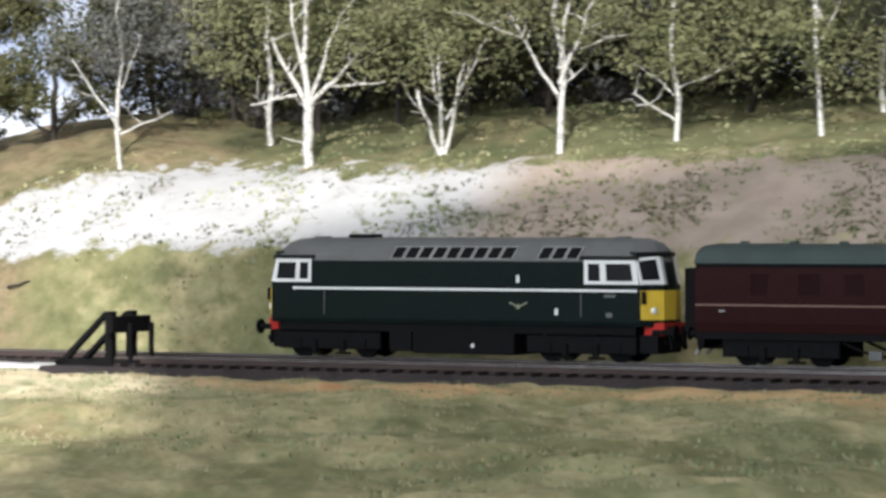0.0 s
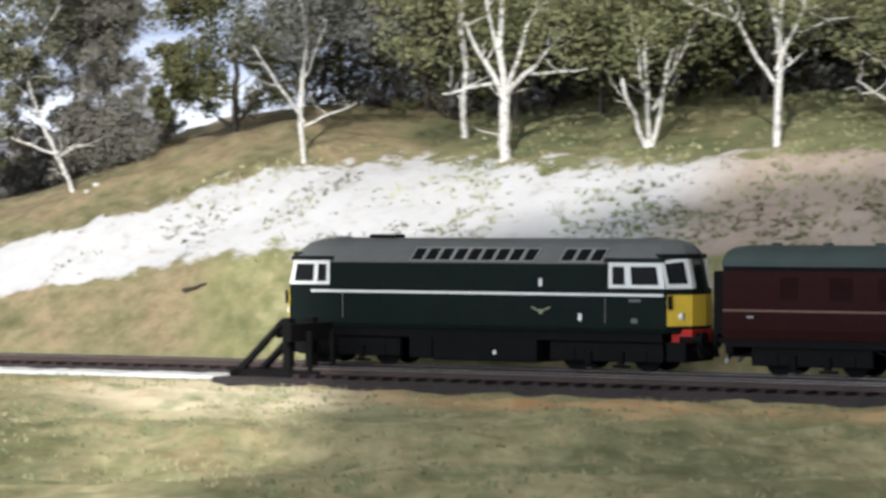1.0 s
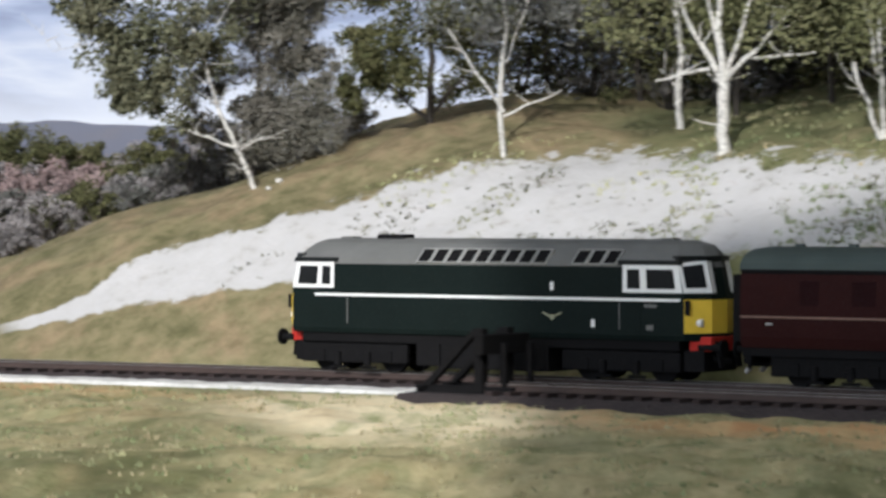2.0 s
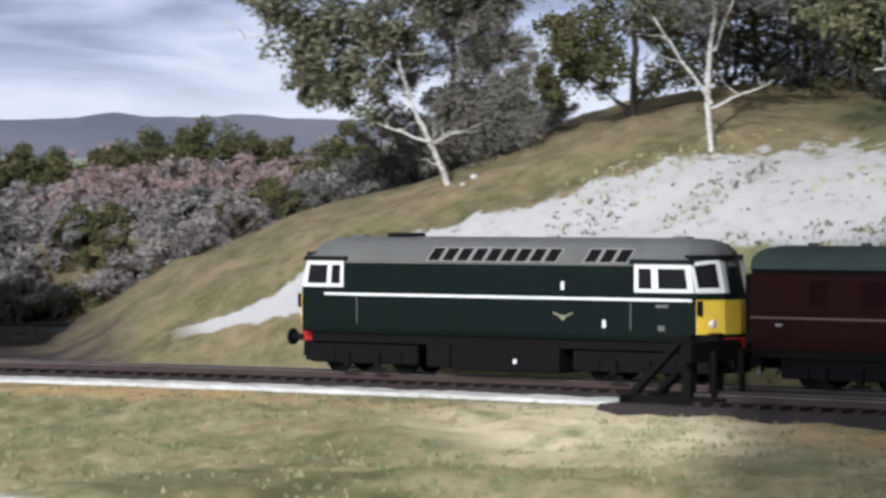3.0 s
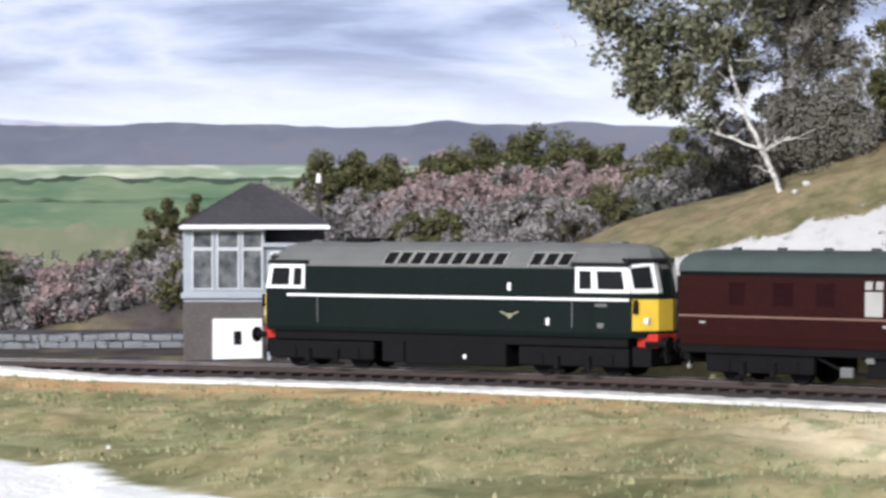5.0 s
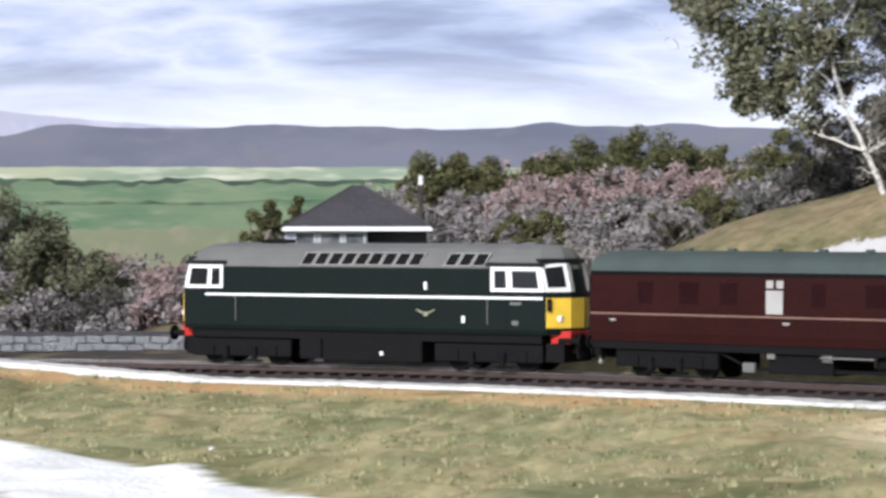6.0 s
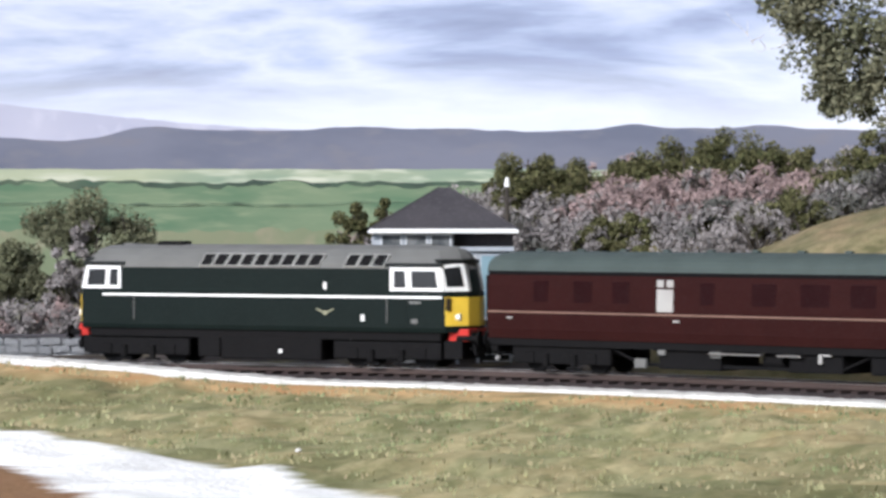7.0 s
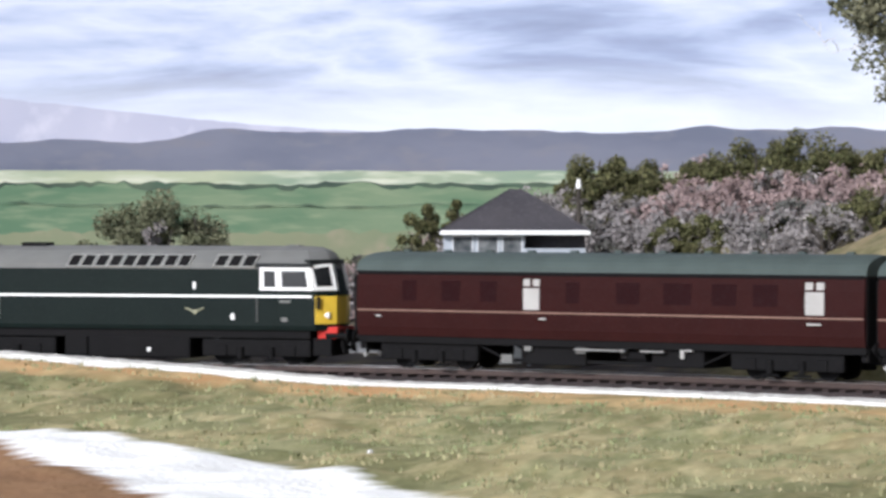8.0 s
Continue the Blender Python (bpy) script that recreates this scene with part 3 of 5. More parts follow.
# ---- track ----
def build_track(name, w, s0, s1, label):
    th = empty(name)
    tagged(th, label, "railway track")
    for side in (-0.00825, 0.00825):
        sec = [(-0.0009 + side, -0.0024), (0.0009 + side, -0.0024), (0.0004 + side, -0.0018), (0.0005 + side, 0.0), (-0.0005 + side, 0.0), (-0.0004 + side, -0.0018)]
        part("rail", strip("rail", sec, s0, s1, M_RUST, w0=w), M_RUST, th)
        part("railhead", strip("railhead", [(-0.0004 + side, 0.0), (0.0004 + side, 0.0), (0.0004 + side, 0.0002), (-0.0004 + side, 0.0002)], s0, s1, M_STEEL, w0=w), M_STEEL, th, "bright worn running surface")
    me = None
    n = int((s1 - s0) / 0.0085)
    for k in range(n):
        s = s0 + 0.004 + k * 0.0085
        if me is None:
            ob = part("sleeper", box(-0.0016, 0.0016, -0.0165, 0.0165, -0.0044, -0.0024), M_SLEEPER, th)
            me = ob.data
        else:
            ob = new("sleeper", me)
            ob.parent = th
        ob.matrix_basis = on_track(s, RAIL, w)
    return th


tagged(link("ballast_bed", strip("b", [(-0.027, -0.0075), (-0.021, -0.0036), (0.021, -0.0036), (0.030, -0.0085), (0, -0.012)], -1.0, 0.9, M_BALLAST, jitter=0.0006), M_BALLAST), "dark brown ballast under the running line", "ballast", kind="structure")
tagged(link("ballast_edge", strip("b", [(-0.040, -0.0095), (-0.036, -0.0055), (-0.026, -0.0048), (-0.022, -0.0070)], -0.19, 0.9, M_CHIP, 0.004, 0.0009, lift=lambda s: 0.0135 * min(1.2, max(0.0, (s - 0.27) / 0.25))), M_CHIP), "pale stone chippings along the ballast shoulder", "ballast", kind="structure")
SIDE_W, SIDE_END = -0.046, -0.205
tagged(link("siding_bed", strip("b", [(-0.026, -0.0085), (-0.020, -0.0040), (0.020, -0.0040), (0.026, -0.0085)], -0.9, SIDE_END + 0.03, M_BALLAST, jitter=0.0006, w0=SIDE_W), M_BALLAST), "dark brown ballast under the siding", "ballast", kind="structure")
build_track("running_line", 0.0, -1.0, 0.9, "brown-sleepered running line curving past the bank")
build_track("siding", SIDE_W, -0.9, SIDE_END, "siding beside the running line ending at a buffer stop")


# ---- buffer stop ----
def build_buffer_stop():
    m = on_track(SIDE_END - 0.0022, RAIL, SIDE_W)
    th = empty("buffer_stop", m)
    for y in (-0.009, 0.009):
        part("post", box(-0.002, 0.002, y - 0.0022, y + 0.0022, -0.004, 0.0215, 0.0004), M_TIMBER, th)
        part("strut", slab([(-0.030, y - 0.0015, -0.004), (-0.026, y - 0.0015, -0.004), (-0.001, y - 0.0015, 0.020), (-0.003, y - 0.0015, 0.021)], 0.003), M_TIMBER, th)
        part("rail_post", box(0.010, 0.012, y - 0.001, y + 0.001, -0.003, 0.016, 0.0003), M_TIMBER, th)
        part("sole_timber", box(-0.030, 0.016, y - 0.0015, y + 0.0015, -0.0045, -0.001, 0.0003), M_TIMBER, th)
    part("beam", box(0.002, 0.006, -0.0165, 0.0165, 0.0115, 0.0192, 0.0005), M_TIMBER, th)
    tagged(th, "tarred timber buffer stop at the end of the siding", "buffer stop")


build_buffer_stop()


# ---- locomotive ----
WH, LEFT = 0.0175, 0.0063       # half width; how much farther the left end lies from the origin
def bogie(parent, u, axles, r, name="bogie"):
    b = empty(name, pose(u, 0, 0))
    b.parent = parent
    for y in (-0.0135, 0.0135):
        part("side_frame", box(-axles - 0.010, axles + 0.010, y - 0.0014, y + 0.0014, 0.0040, 0.0120, 0.0008), M_BLACK, b)
        for a in (-axles, axles):
            part("axlebox", box(a - 0.0026, a + 0.0026, y - 0.0022, y + 0.0022, 0.0042, 0.0092, 0.0005), M_BLACK, b)
    for a in (-axles * 0.45, axles * 0.45):
        part("spring", rod((a, -0.0155, 0.0030), (a, -0.0155, 0.0085), 0.0016, n=10), M_BLACK, b)
        part("brake_rod", rod((a - 0.004, -0.0150, 0.0022), (a + 0.004, -0.0150, 0.0022), 0.0006), M_BLACK, b)
    part("bolster", box(-0.006, 0.006, -0.012, 0.012, 0.006, 0.014, 0.0005), M_BLACK, b)
    for a in (-axles, axles):
        w = bmesh.new()
        for y in (-0.0083, 0.0083):
            bmesh.ops.create_cone(w, cap_ends=True, segments=20, radius1=r, radius2=r, depth=0.0024, matrix=Matrix.Translation((0, y, 0)) @ pose(0, 0, 0, 90))
        add_rod(w, (0, -0.012, 0), (0, 0.012, 0), 0.0010)
        ws = part("wheelset", w, M_BLACK, b)
        ws.matrix_basis = pose(a, 0, r)
        WHEELS.append((ws, a, r))
    return b


WHEELS = []


def loco_plan(z, end=1):
    """Half outline of an end (u inset by rake) for the body at height z; the trailing end's nose is blunter."""
    rake = max(0.0, (z - 0.034)) * 0.22
    if end > 0:
        return [(0.0912 - rake, WH), (0.0985 - rake, 0.0090), (0.1002 - rake, 0.0)]
    return [(0.0912 - rake, WH), (0.0950 - rake, 0.0085), (0.0957 - rake, 0.0)]


def build_loco():
    th = empty("diesel_locomotive")
    loops = []
    for z, k in ((0.0165, 0.96), (0.0185, 1.0), (0.034, 1.0), (0.0450, 0.985)):
        e, b = loco_plan(z), loco_plan(z, -1)
        pts = [(u, -y * k, z) for u, y in e] + [(u, y * k, z) for u, y in e[-2::-1]]
        pts += [(-u - LEFT, y * k, z) for u, y in b] + [(-u - LEFT, -y * k, z) for u, y in b[-2::-1]]
        loops.append(pts)
    part("body", rings(loops), M_GREEN, th, "dark green painted body side")
    rl = []
    for z, k, cut in ((0.0450, 0.992, -0.0003), (0.0475, 0.965, 0.0004), (0.0505, 0.80, 0.0016), (0.0535, 0.56, 0.0040), (0.0552, 0.28, 0.0090), (0.0557, 0.06, 0.0200)):
        e, b = loco_plan(0.046), loco_plan(0.046, -1)
        pts = [(u - cut, -y * k, z) for u, y in e] + [(u - cut, y * k, z) for u, y in e[-2::-1]]
        pts += [(-u - LEFT + cut, y * k, z) for u, y in b] + [(-u - LEFT + cut, -y * k, z) for u, y in b[-2::-1]]
        rl.append(pts)
    roof = part("roof", rings(rl), M_ROOF, th, "matt grey roof", smooth=False)
    # roof grilles along both shoulders
    for sgn in (-1, 1):
        for u in [-0.0340 + 0.0070 * k for k in range(9)] + [0.0405, 0.0475, 0.0545]:
            q = [(u, sgn * 0.0180, 0.0458), (u + 0.0064, sgn * 0.0180, 0.0458), (u + 0.0082, sgn * 0.0145, 0.0514), (u + 0.0018, sgn * 0.0145, 0.0514)]
            q = q if sgn < 0 else [q[1], q[0], q[3], q[2]]
            gr = part("grille", slab(inset(q, 0.07, 0.07, 0.05, 0.05), 0.002, 0.0002), M_BLACK, roof, "dark roof grille")
            part("grille_frame", surround(q, inset(q, 0.07, 0.07, 0.05, 0.05), 0.0005, 0.002), M_RIB, gr)
    part("exhaust", box(-0.064, -0.050, -0.004, 0.004, 0.0548, 0.0572, 0.0008), M_BLACK, roof, "black exhaust port")
    for u in (-0.080, 0.075):
        part("horn_box", box(u - 0.003, u + 0.003, -0.003, 0.003, 0.0545, 0.0562, 0.0004), M_ROOF, roof)
    # white waist line, and the dark cantrail over the cabs
    for sgn in (-1, 1):
        part("waist_line", box(-0.0858, 0.0895, sgn * (WH + 0.0001) - 0.0002, sgn * (WH + 0.0001) + 0.0002, 0.0317, 0.0328), M_WHITE, th, "white painted line")
    for end in (-1, 1):
        ex = lambda u: u if end > 0 else -u - LEFT
        nose = 0.0045 if end > 0 else 0.0
        cab0 = 0.0638 if end > 0 else 0.0698
        for sgn in (-1, 1):
            o = lambda u, z: (ex(u), sgn * WH * (1.0 if z < 0.036 else 0.987), z)
            c = [o(cab0, 0.0350), o(0.0905, 0.0350), o(0.0885, 0.0458), o(cab0, 0.0458)]
            if end * sgn > 0:
                c = [c[1], c[0], c[3], c[2]]
            flip = end * sgn > 0
            surroundings = [(0.08, 0.70, 0.14, 0.16), (0.42, 0.10, 0.14, 0.16)]
            cab = part("cab_side", slab(c, 0.0005, 0.0003), M_WHITE, th, "white cab window surround")
            for l, r, b, t in surroundings:
                i = inset(c, r if flip else l, l if flip else r, b, t)
                part("pane", slab(i, 0.0002, 0.0005), M_GLASS, cab, "dark cab side window")
            cc = [o(cab0 - 0.002, 0.0458), o(0.0902, 0.0458), o(0.0895, 0.0476), o(cab0 - 0.002, 0.0476)]
            if flip:
                cc = [cc[1], cc[0], cc[3], cc[2]]
            part("cantrail", slab(cc, 0.0005, 0.0007), M_DARKTRIM, th, "black band over the cab")
            # corner front window
            e0, e1 = loco_plan(0.035, end), loco_plan(0.0475, end)
            f = [(ex(e0[0][0]), sgn * e0[0][1], 0.035), (ex(e0[1][0]), sgn * e0[1][1], 0.035), (ex(e1[1][0]), sgn * e1[1][1], 0.0478), (ex(e1[0][0]), sgn * e1[0][1] * 0.985, 0.0464)]
            if flip:
                f = [f[1], f[0], f[3], f[2]]
            g = part("cab_front", slab(f, 0.0005, 0.0003), M_WHITE, th, "white windscreen surround")
            part("pane", slab(inset(f, 0.12, 0.12, 0.16, 0.12), 0.0002, 0.0005), M_GLASS, g, "dark windscreen")
        e0, e1 = loco_plan(0.035, end), loco_plan(0.0478, end)
        f = [(ex(e0[1][0]), -end * e0[1][1], 0.035), (ex(e0[1][0]), end * e0[1][1], 0.035), (ex(e1[1][0]), end * e1[1][1], 0.0480), (ex(e1[1][0]), -end * e1[1][1], 0.0480)]
        g = part("cab_front", slab(f, 0.0008, 0.0006), M_WHITE, th, "white panel with the route indicator")
        part("pane", slab(inset(f, 0.24, 0.24, 0.48, 0.12), 0.0002, 0.0009), M_GLASS, g, "small centre window")
        a = loco_plan(0.0478, end)
        lp = [(ex(u + 0.0007), y * 1.0, 0.0474) for u, y in a] + [(ex(u + 0.0007), -y * 1.0, 0.0474) for u, y in a[-2::-1]]
        lp += [(ex(u - 0.003), -y * 0.9, 0.0474) for u, y in a] + [(ex(u - 0.003), y * 0.9, 0.0474) for u, y in a[-2::-1]]
        part("cantrail", rings([lp, [(x, y, 0.0494) for x, y, z in lp]]), M_DARKTRIM, th, "black band over the windscreen")
        # yellow warning panel wrapping the corner
        for z0, z1 in ((0.0195, 0.0325),):
            a = loco_plan(0.02, end)
            pts0 = [(ex(u + 0.0003), y * 1.005, z0) for u, y in a] + [(ex(u + 0.0003), -y * 1.005, z0) for u, y in a[-2::-1]]
            pin = [(ex(u - 0.0012), y * 0.97, z0) for u, y in a] + [(ex(u - 0.0012), -y * 0.97, z0) for u, y in a[-2::-1]]
            lp = pts0 + pin[::-1]
            part("warning_panel", rings([lp, [(x, y, z1) for x, y, z in lp]]), M_YELLOW, th, "bright yellow warning panel")
        for y, m in ((-0.0125, M_WHITE), (0.0125, M_WHITE)):
            part("marker_light", rod((ex(0.0925), y, 0.0235), (ex(0.0948 + 0.4 * nose), y, 0.0235), 0.0015, n=14), m, th)
        part("buffer_beam", box(min(ex(0.0905), ex(0.0958 + nose)), max(ex(0.0905), ex(0.0958 + nose)), -0.0122, 0.0122, 0.0125, 0.0182, 0.0006), M_RED, th, "red buffer beam")
        for y in (-0.0115, 0.0115):
            bf = part("buffer", rod((ex(0.0945), y, 0.0140), (ex(0.1005 + nose), y, 0.0140), 0.0014, n=12), M_BLACK, th)
            part("buffer_head", rod((ex(0.1003 + nose), y, 0.0140), (ex(0.1013 + nose), y, 0.0140), 0.0034, n=18), M_BLACK, bf)
        part("coupling", box(min(ex(0.094), ex(0.103)), max(ex(0.094), ex(0.103)), -0.0012, 0.0012, 0.0075, 0.0095), M_BLACK, th)
        # Added black plate stands for the train's shadow seen through the coupling gap.
        part("gap_shade_plate", box(min(ex(0.0885), ex(0.0930 + nose)), max(ex(0.0885), ex(0.0930 + nose)), -0.0130, 0.0130, 0.0045, 0.0128, 0.0006), M_BLACK, th, "black plate added under the buffer beam to shade the gap")
        for y in (-0.0085, -0.0060, 0.0060, 0.0085):
            part("brake_hose", rod((ex(0.0958 + nose), y, 0.0165), (ex(0.0975 + nose), y * 0.9, 0.0062), 0.0008), M_BLACK, th)
        part("lamp_iron", box(min(ex(0.0915), ex(0.0935)), max(ex(0.0915), ex(0.0935)), -0.0176, -0.0166, 0.0265, 0.0322, 0.0002), M_BLACK, th, "black cable cover beside the panel")
        part("brake_pipe", rod((ex(0.0955), -0.005, 0.0150), (ex(0.0985), -0.005, 0.0085), 0.0007), M_BLACK, th)
        for sgn in (-1, 1):
            part("handrail", rod((ex(0.0625), sgn * (WH + 0.0006), 0.0205), (ex(0.0625), sgn * (WH + 0.0006), 0.0315), 0.00025), M_ROOF, th)
            part("cab_door", box(min(ex(0.0640), ex(0.0720)), max(ex(0.0640), ex(0.0720)), sgn * WH - 0.0002, sgn * WH + 0.0002, 0.0195, 0.0312), M_GREEN, th)
    part("underframe", box(-0.094, 0.088, -0.0155, 0.0155, 0.0125, 0.0168, 0.0005), M_BLACK, th)
    part("fuel_tank", box(-0.024, 0.028, -0.0155, 0.0155, 0.0028, 0.0135, 0.0010), M_BLACK, th)
    part("battery_box", box(-0.036, -0.0245, -0.0155, 0.0155, 0.0036, 0.0135, 0.0008), M_BLACK, th)
    # small emblem and lettered marks as plain bars
    for a in (-1, 1):
        part("emblem_wing", rod((0.0312 + a * 0.0012, -WH - 0.0001, 0.0252), (0.0312 + a * 0.0044, -WH - 0.0001, 0.0266), 0.0004), M_EMBLEM, th, "pale gilt emblem wing")
    part("emblem_wheel", rod((0.0312, -WH + 0.0002, 0.0248), (0.0312, -WH - 0.0003, 0.0248), 0.0011, n=12), M_EMBLEM, th, "pale gilt emblem centre")
    part("notice_plate", box(0.0303, 0.0318, -WH - 0.0003, -WH + 0.0002, 0.0355, 0.0388), M_WHITE, th, "small white plate")
    part("notice_plate", box(0.0494, 0.0510, -WH - 0.0003, -WH + 0.0002, 0.0212, 0.0242), M_WHITE, th, "small white plate")
    part("notice_plate", box(0.0745, 0.0775, -WH - 0.0003, -WH + 0.0002, 0.0205, 0.0225), M_ROOF, th, "small grey plate")
    part("filler_cap", box(0.0064, 0.0080, -0.0156, -0.0148, 0.0060, 0.0078), M_WHITE, th, "white filler cap")
    part("number_bar", box(0.0735, 0.0790, -WH - 0.0003, -WH + 0.0002, 0.0293, 0.0305), M_ROOF, th)
    for u in (-0.068, 0.061):
        bogie(th, u, 0.017, 0.0066)
    return tagged(th, "dark green diesel locomotive with white cab windows and yellow ends", "locomotive")


loco = build_loco()


# ---- carriages ----
CL = 0.1308       # half length of the body


def build_coach(name, label, lit):
    th = empty(name)
    def sect(z):
        return np.interp(z, [0.0150, 0.0190, 0.0270, 0.0380, 0.0445], [0.0172, 0.0180, 0.0184, 0.0180, 0.0172])
    loops = []
    for z in (0.0150, 0.0190, 0.0240, 0.0300, 0.0380, 0.0445):
        h = float(sect(z))
        loops.append([(-CL, -h, z), (CL, -h, z), (CL, h, z), (-CL, h, z)])
    part("body", rings(loops), M_MAROON, th, "maroon painted body")
    n = 14
    rl = []
    for u, k in ((-CL - 0.0006, 0.93), (-CL + 0.004, 1.0), (CL - 0.004, 1.0), (CL + 0.0006, 0.93)):
        rl.append([(u, 0.0176 * math.cos(math.pi * i / n), 0.0443 + 0.0089 * k * math.sin(math.pi * i / n) ** 0.8) for i in range(n + 1)])
    roof = part("roof", rings(rl), M_COACHROOF, th, "dull green-grey roof")
    for u in [-0.115 + 0.023 * k for k in range(11)]:
        part("vent", box(u - 0.0018, u + 0.0018, -0.0012, 0.0012, 0.0528, 0.0542, 0.0004), M_COACHROOF, roof)
    for sgn in (-1, 1):
        part("gutter", box(-CL, CL, sgn * 0.0176 - 0.0004, sgn * 0.0176 + 0.0004, 0.0436, 0.0446), M_BLACK, th)
        part("lining", box(-CL + 0.0004, CL - 0.0004, sgn * 0.01852 - 0.00025, sgn * 0.01852 + 0.00025, 0.0263, 0.0270), M_GOLD, th, "thin cream lining")
        part("lining", box(-CL + 0.0004, CL - 0.0004, sgn * 0.0174 - 0.00025, sgn * 0.0174 + 0.00025, 0.0430, 0.0436), M_BLACK, th, "thin dark cornice line")
        part("solebar", box(-CL, CL, sgn * 0.0160 - 0.0006, sgn * 0.0160 + 0.0006, 0.0118, 0.0152), M_BLACK, th)
        part("truss_rod", slab([(-0.050, sgn * 0.013, 0.0045), (0.050, sgn * 0.013, 0.0045), (0.050, sgn * 0.013, 0.0060), (-0.050, sgn * 0.013, 0.0060)], 0.001), M_BLACK, th)
        for a in (-1, 1):
            part("truss_rod", rod((a * 0.050, sgn * 0.0135, 0.0052), (a * 0.068, sgn * 0.0135, 0.0125), 0.0006), M_BLACK, th)
        for u0, u1, kind in lit:
            y = sgn * 0.01805
            if kind == "pale":
                fr = part("window", box(u0, u1, y - 0.0004, y + 0.0004, 0.0278, 0.0375, 0.0003), M_PALE, th, "pale obscured window")
                mid = (u0 + u1) / 2
                for ua, ub in ((u0, mid - 0.0008), (mid + 0.0008, u1)):
                    part("top_light", box(ua, ub, sgn * 0.0177 - 0.0005, sgn * 0.0177 + 0.0005, 0.0383, 0.0415, 0.0003), M_PALE, fr)
            else:
                fr = part("window", box(u0, u1, y - 0.0002, y + 0.0003, 0.0292, 0.0405, 0.0002), M_DARKPANE, th, "dim window")
        for u, half in ((-0.028, 0.0016), (0.1075, 0.0034), (-0.118, 0.0014)):
            part("door_handle", box(u - half, u + half, sgn * 0.0187 - 0.0004, sgn * 0.0187 + 0.0004, 0.0236, 0.0245, 0.0002), M_PALE, th, "pale metal handrail")
        part("regulator_box", box(-0.0520, -0.0460, sgn * 0.0150 - 0.0010, sgn * 0.0150 + 0.0010, 0.0038, 0.0078, 0.0004), M_ROOF, th, "pale grey box under the frame")
        part("fuse_box", box(-0.0395, -0.0355, sgn * 0.0158 - 0.0006, sgn * 0.0158 + 0.0006, 0.0095, 0.0125, 0.0003), M_ROOF, th)
        part("fuse_box", box(-0.0120, -0.0070, sgn * 0.0158 - 0.0006, sgn * 0.0158 + 0.0006, 0.0090, 0.0122, 0.0003), M_ROOF, th)
        part("pipe_bracket", box(0.0415, 0.0432, sgn * 0.0160 - 0.0006, sgn * 0.0160 + 0.0006, 0.0080, 0.0122, 0.0002), M_PALE, th)
        part("pipe_bracket", box(0.0435, 0.0475, sgn * 0.0160 - 0.0006, sgn * 0.0160 + 0.0006, 0.0112, 0.0124, 0.0002), M_PALE, th)
        part("step", box(-0.012, 0.014, sgn * 0.017 - 0.001, sgn * 0.017 + 0.001, 0.0105, 0.0113), M_STEEL, th)
        part("step", box(0.022, 0.034, sgn * 0.017 - 0.001, sgn * 0.017 + 0.001, 0.0105, 0.0113), M_STEEL, th)
    part("battery_box", box(-0.040, -0.008, -0.0145, 0.0145, 0.0035, 0.0120, 0.0006), M_BLACK, th)
    part("equipment_box", box(0.026, 0.052, -0.0145, 0.0145, 0.0040, 0.0120, 0.0006), M_BLACK, th)
    part("dynamo", rod((0.012, -0.010, 0.0085), (0.022, -0.010, 0.0085), 0.0032, n=14), M_BLACK, th)
    part("vacuum_cylinder", rod((0.040, -0.008, 0.0060), (0.040, -0.008, 0.0125), 0.0040, n=14), M_STEEL, th)
    for end in (-1, 1):
        e = lambda a, b: (min(end * a, end * b), max(end * a, end * b))
        part("gangway", box(*e(CL, CL + 0.0095), -0.0080, 0.0080, 0.0145, 0.0425, 0.0008), M_BLACK, th, "black corridor connection")
        part("end_panel", box(*e(CL, CL + 0.0006), -0.0165, 0.0165, 0.0155, 0.0440, 0.0003), M_BLACK, th)
        # Added black bar, likewise filling the gap with the train's shadow.
        part("gap_shade_bar", box(*e(CL - 0.003, CL + 0.0004), -0.0150, 0.0150, 0.0085, 0.0152, 0.0004), M_BLACK, th)
        for y in (-0.0075, 0.0075):
            hose = part("end_hose", rod((end * CL, y, 0.0130), (end * (CL + 0.0035), y * 0.8, 0.0058), 0.0008), M_BLACK, th)
            part("hose_coupling", rod((end * (CL + 0.0030), y * 0.82, 0.0066), (end * (CL + 0.0048), y * 0.75, 0.0050), 0.0010), M_PALE, hose, "pale metal hose end")
        for y in (-0.0115, 0.0115):
            bf = part("buffer", rod((end * CL, y, 0.0140), (end * (CL + 0.005), y, 0.0140), 0.0013, n=10), M_BLACK, th)
            part("buffer_head", rod((end * (CL + 0.0048), y, 0.0140), (end * (CL + 0.0056), y, 0.0140), 0.0030, n=14), M_BLACK, bf)
        part("coupling", box(*e(CL - 0.006, CL + 0.006), -0.0012, 0.0012, 0.0070, 0.0090), M_BLACK, th)
    for u in (-0.0925, 0.0925):
        bogie(th, u, 0.0170, 0.0060)
    return tagged(th, label, "railway carriage")


SIDE = [(-0.105, -0.097, "dim"), (-0.083, -0.073, "dim"), (-0.062, -0.053, "dim"), (-0.0385, -0.0300, "pale"), (-0.016, -0.009, "dim"), (0.010, 0.022, "dim"), (0.034, 0.048, "dim"), (0.058, 0.070, "dim"), (0.078, 0.090, "dim"), (0.1030, 0.1120, "pale")]
coach = build_coach("railway_carriage", "maroon carriage with a green-grey roof coupled behind the locomotive", SIDE)
coach_two = build_coach("railway_carriage", "maroon carriage at the tail with a black corridor end", SIDE)


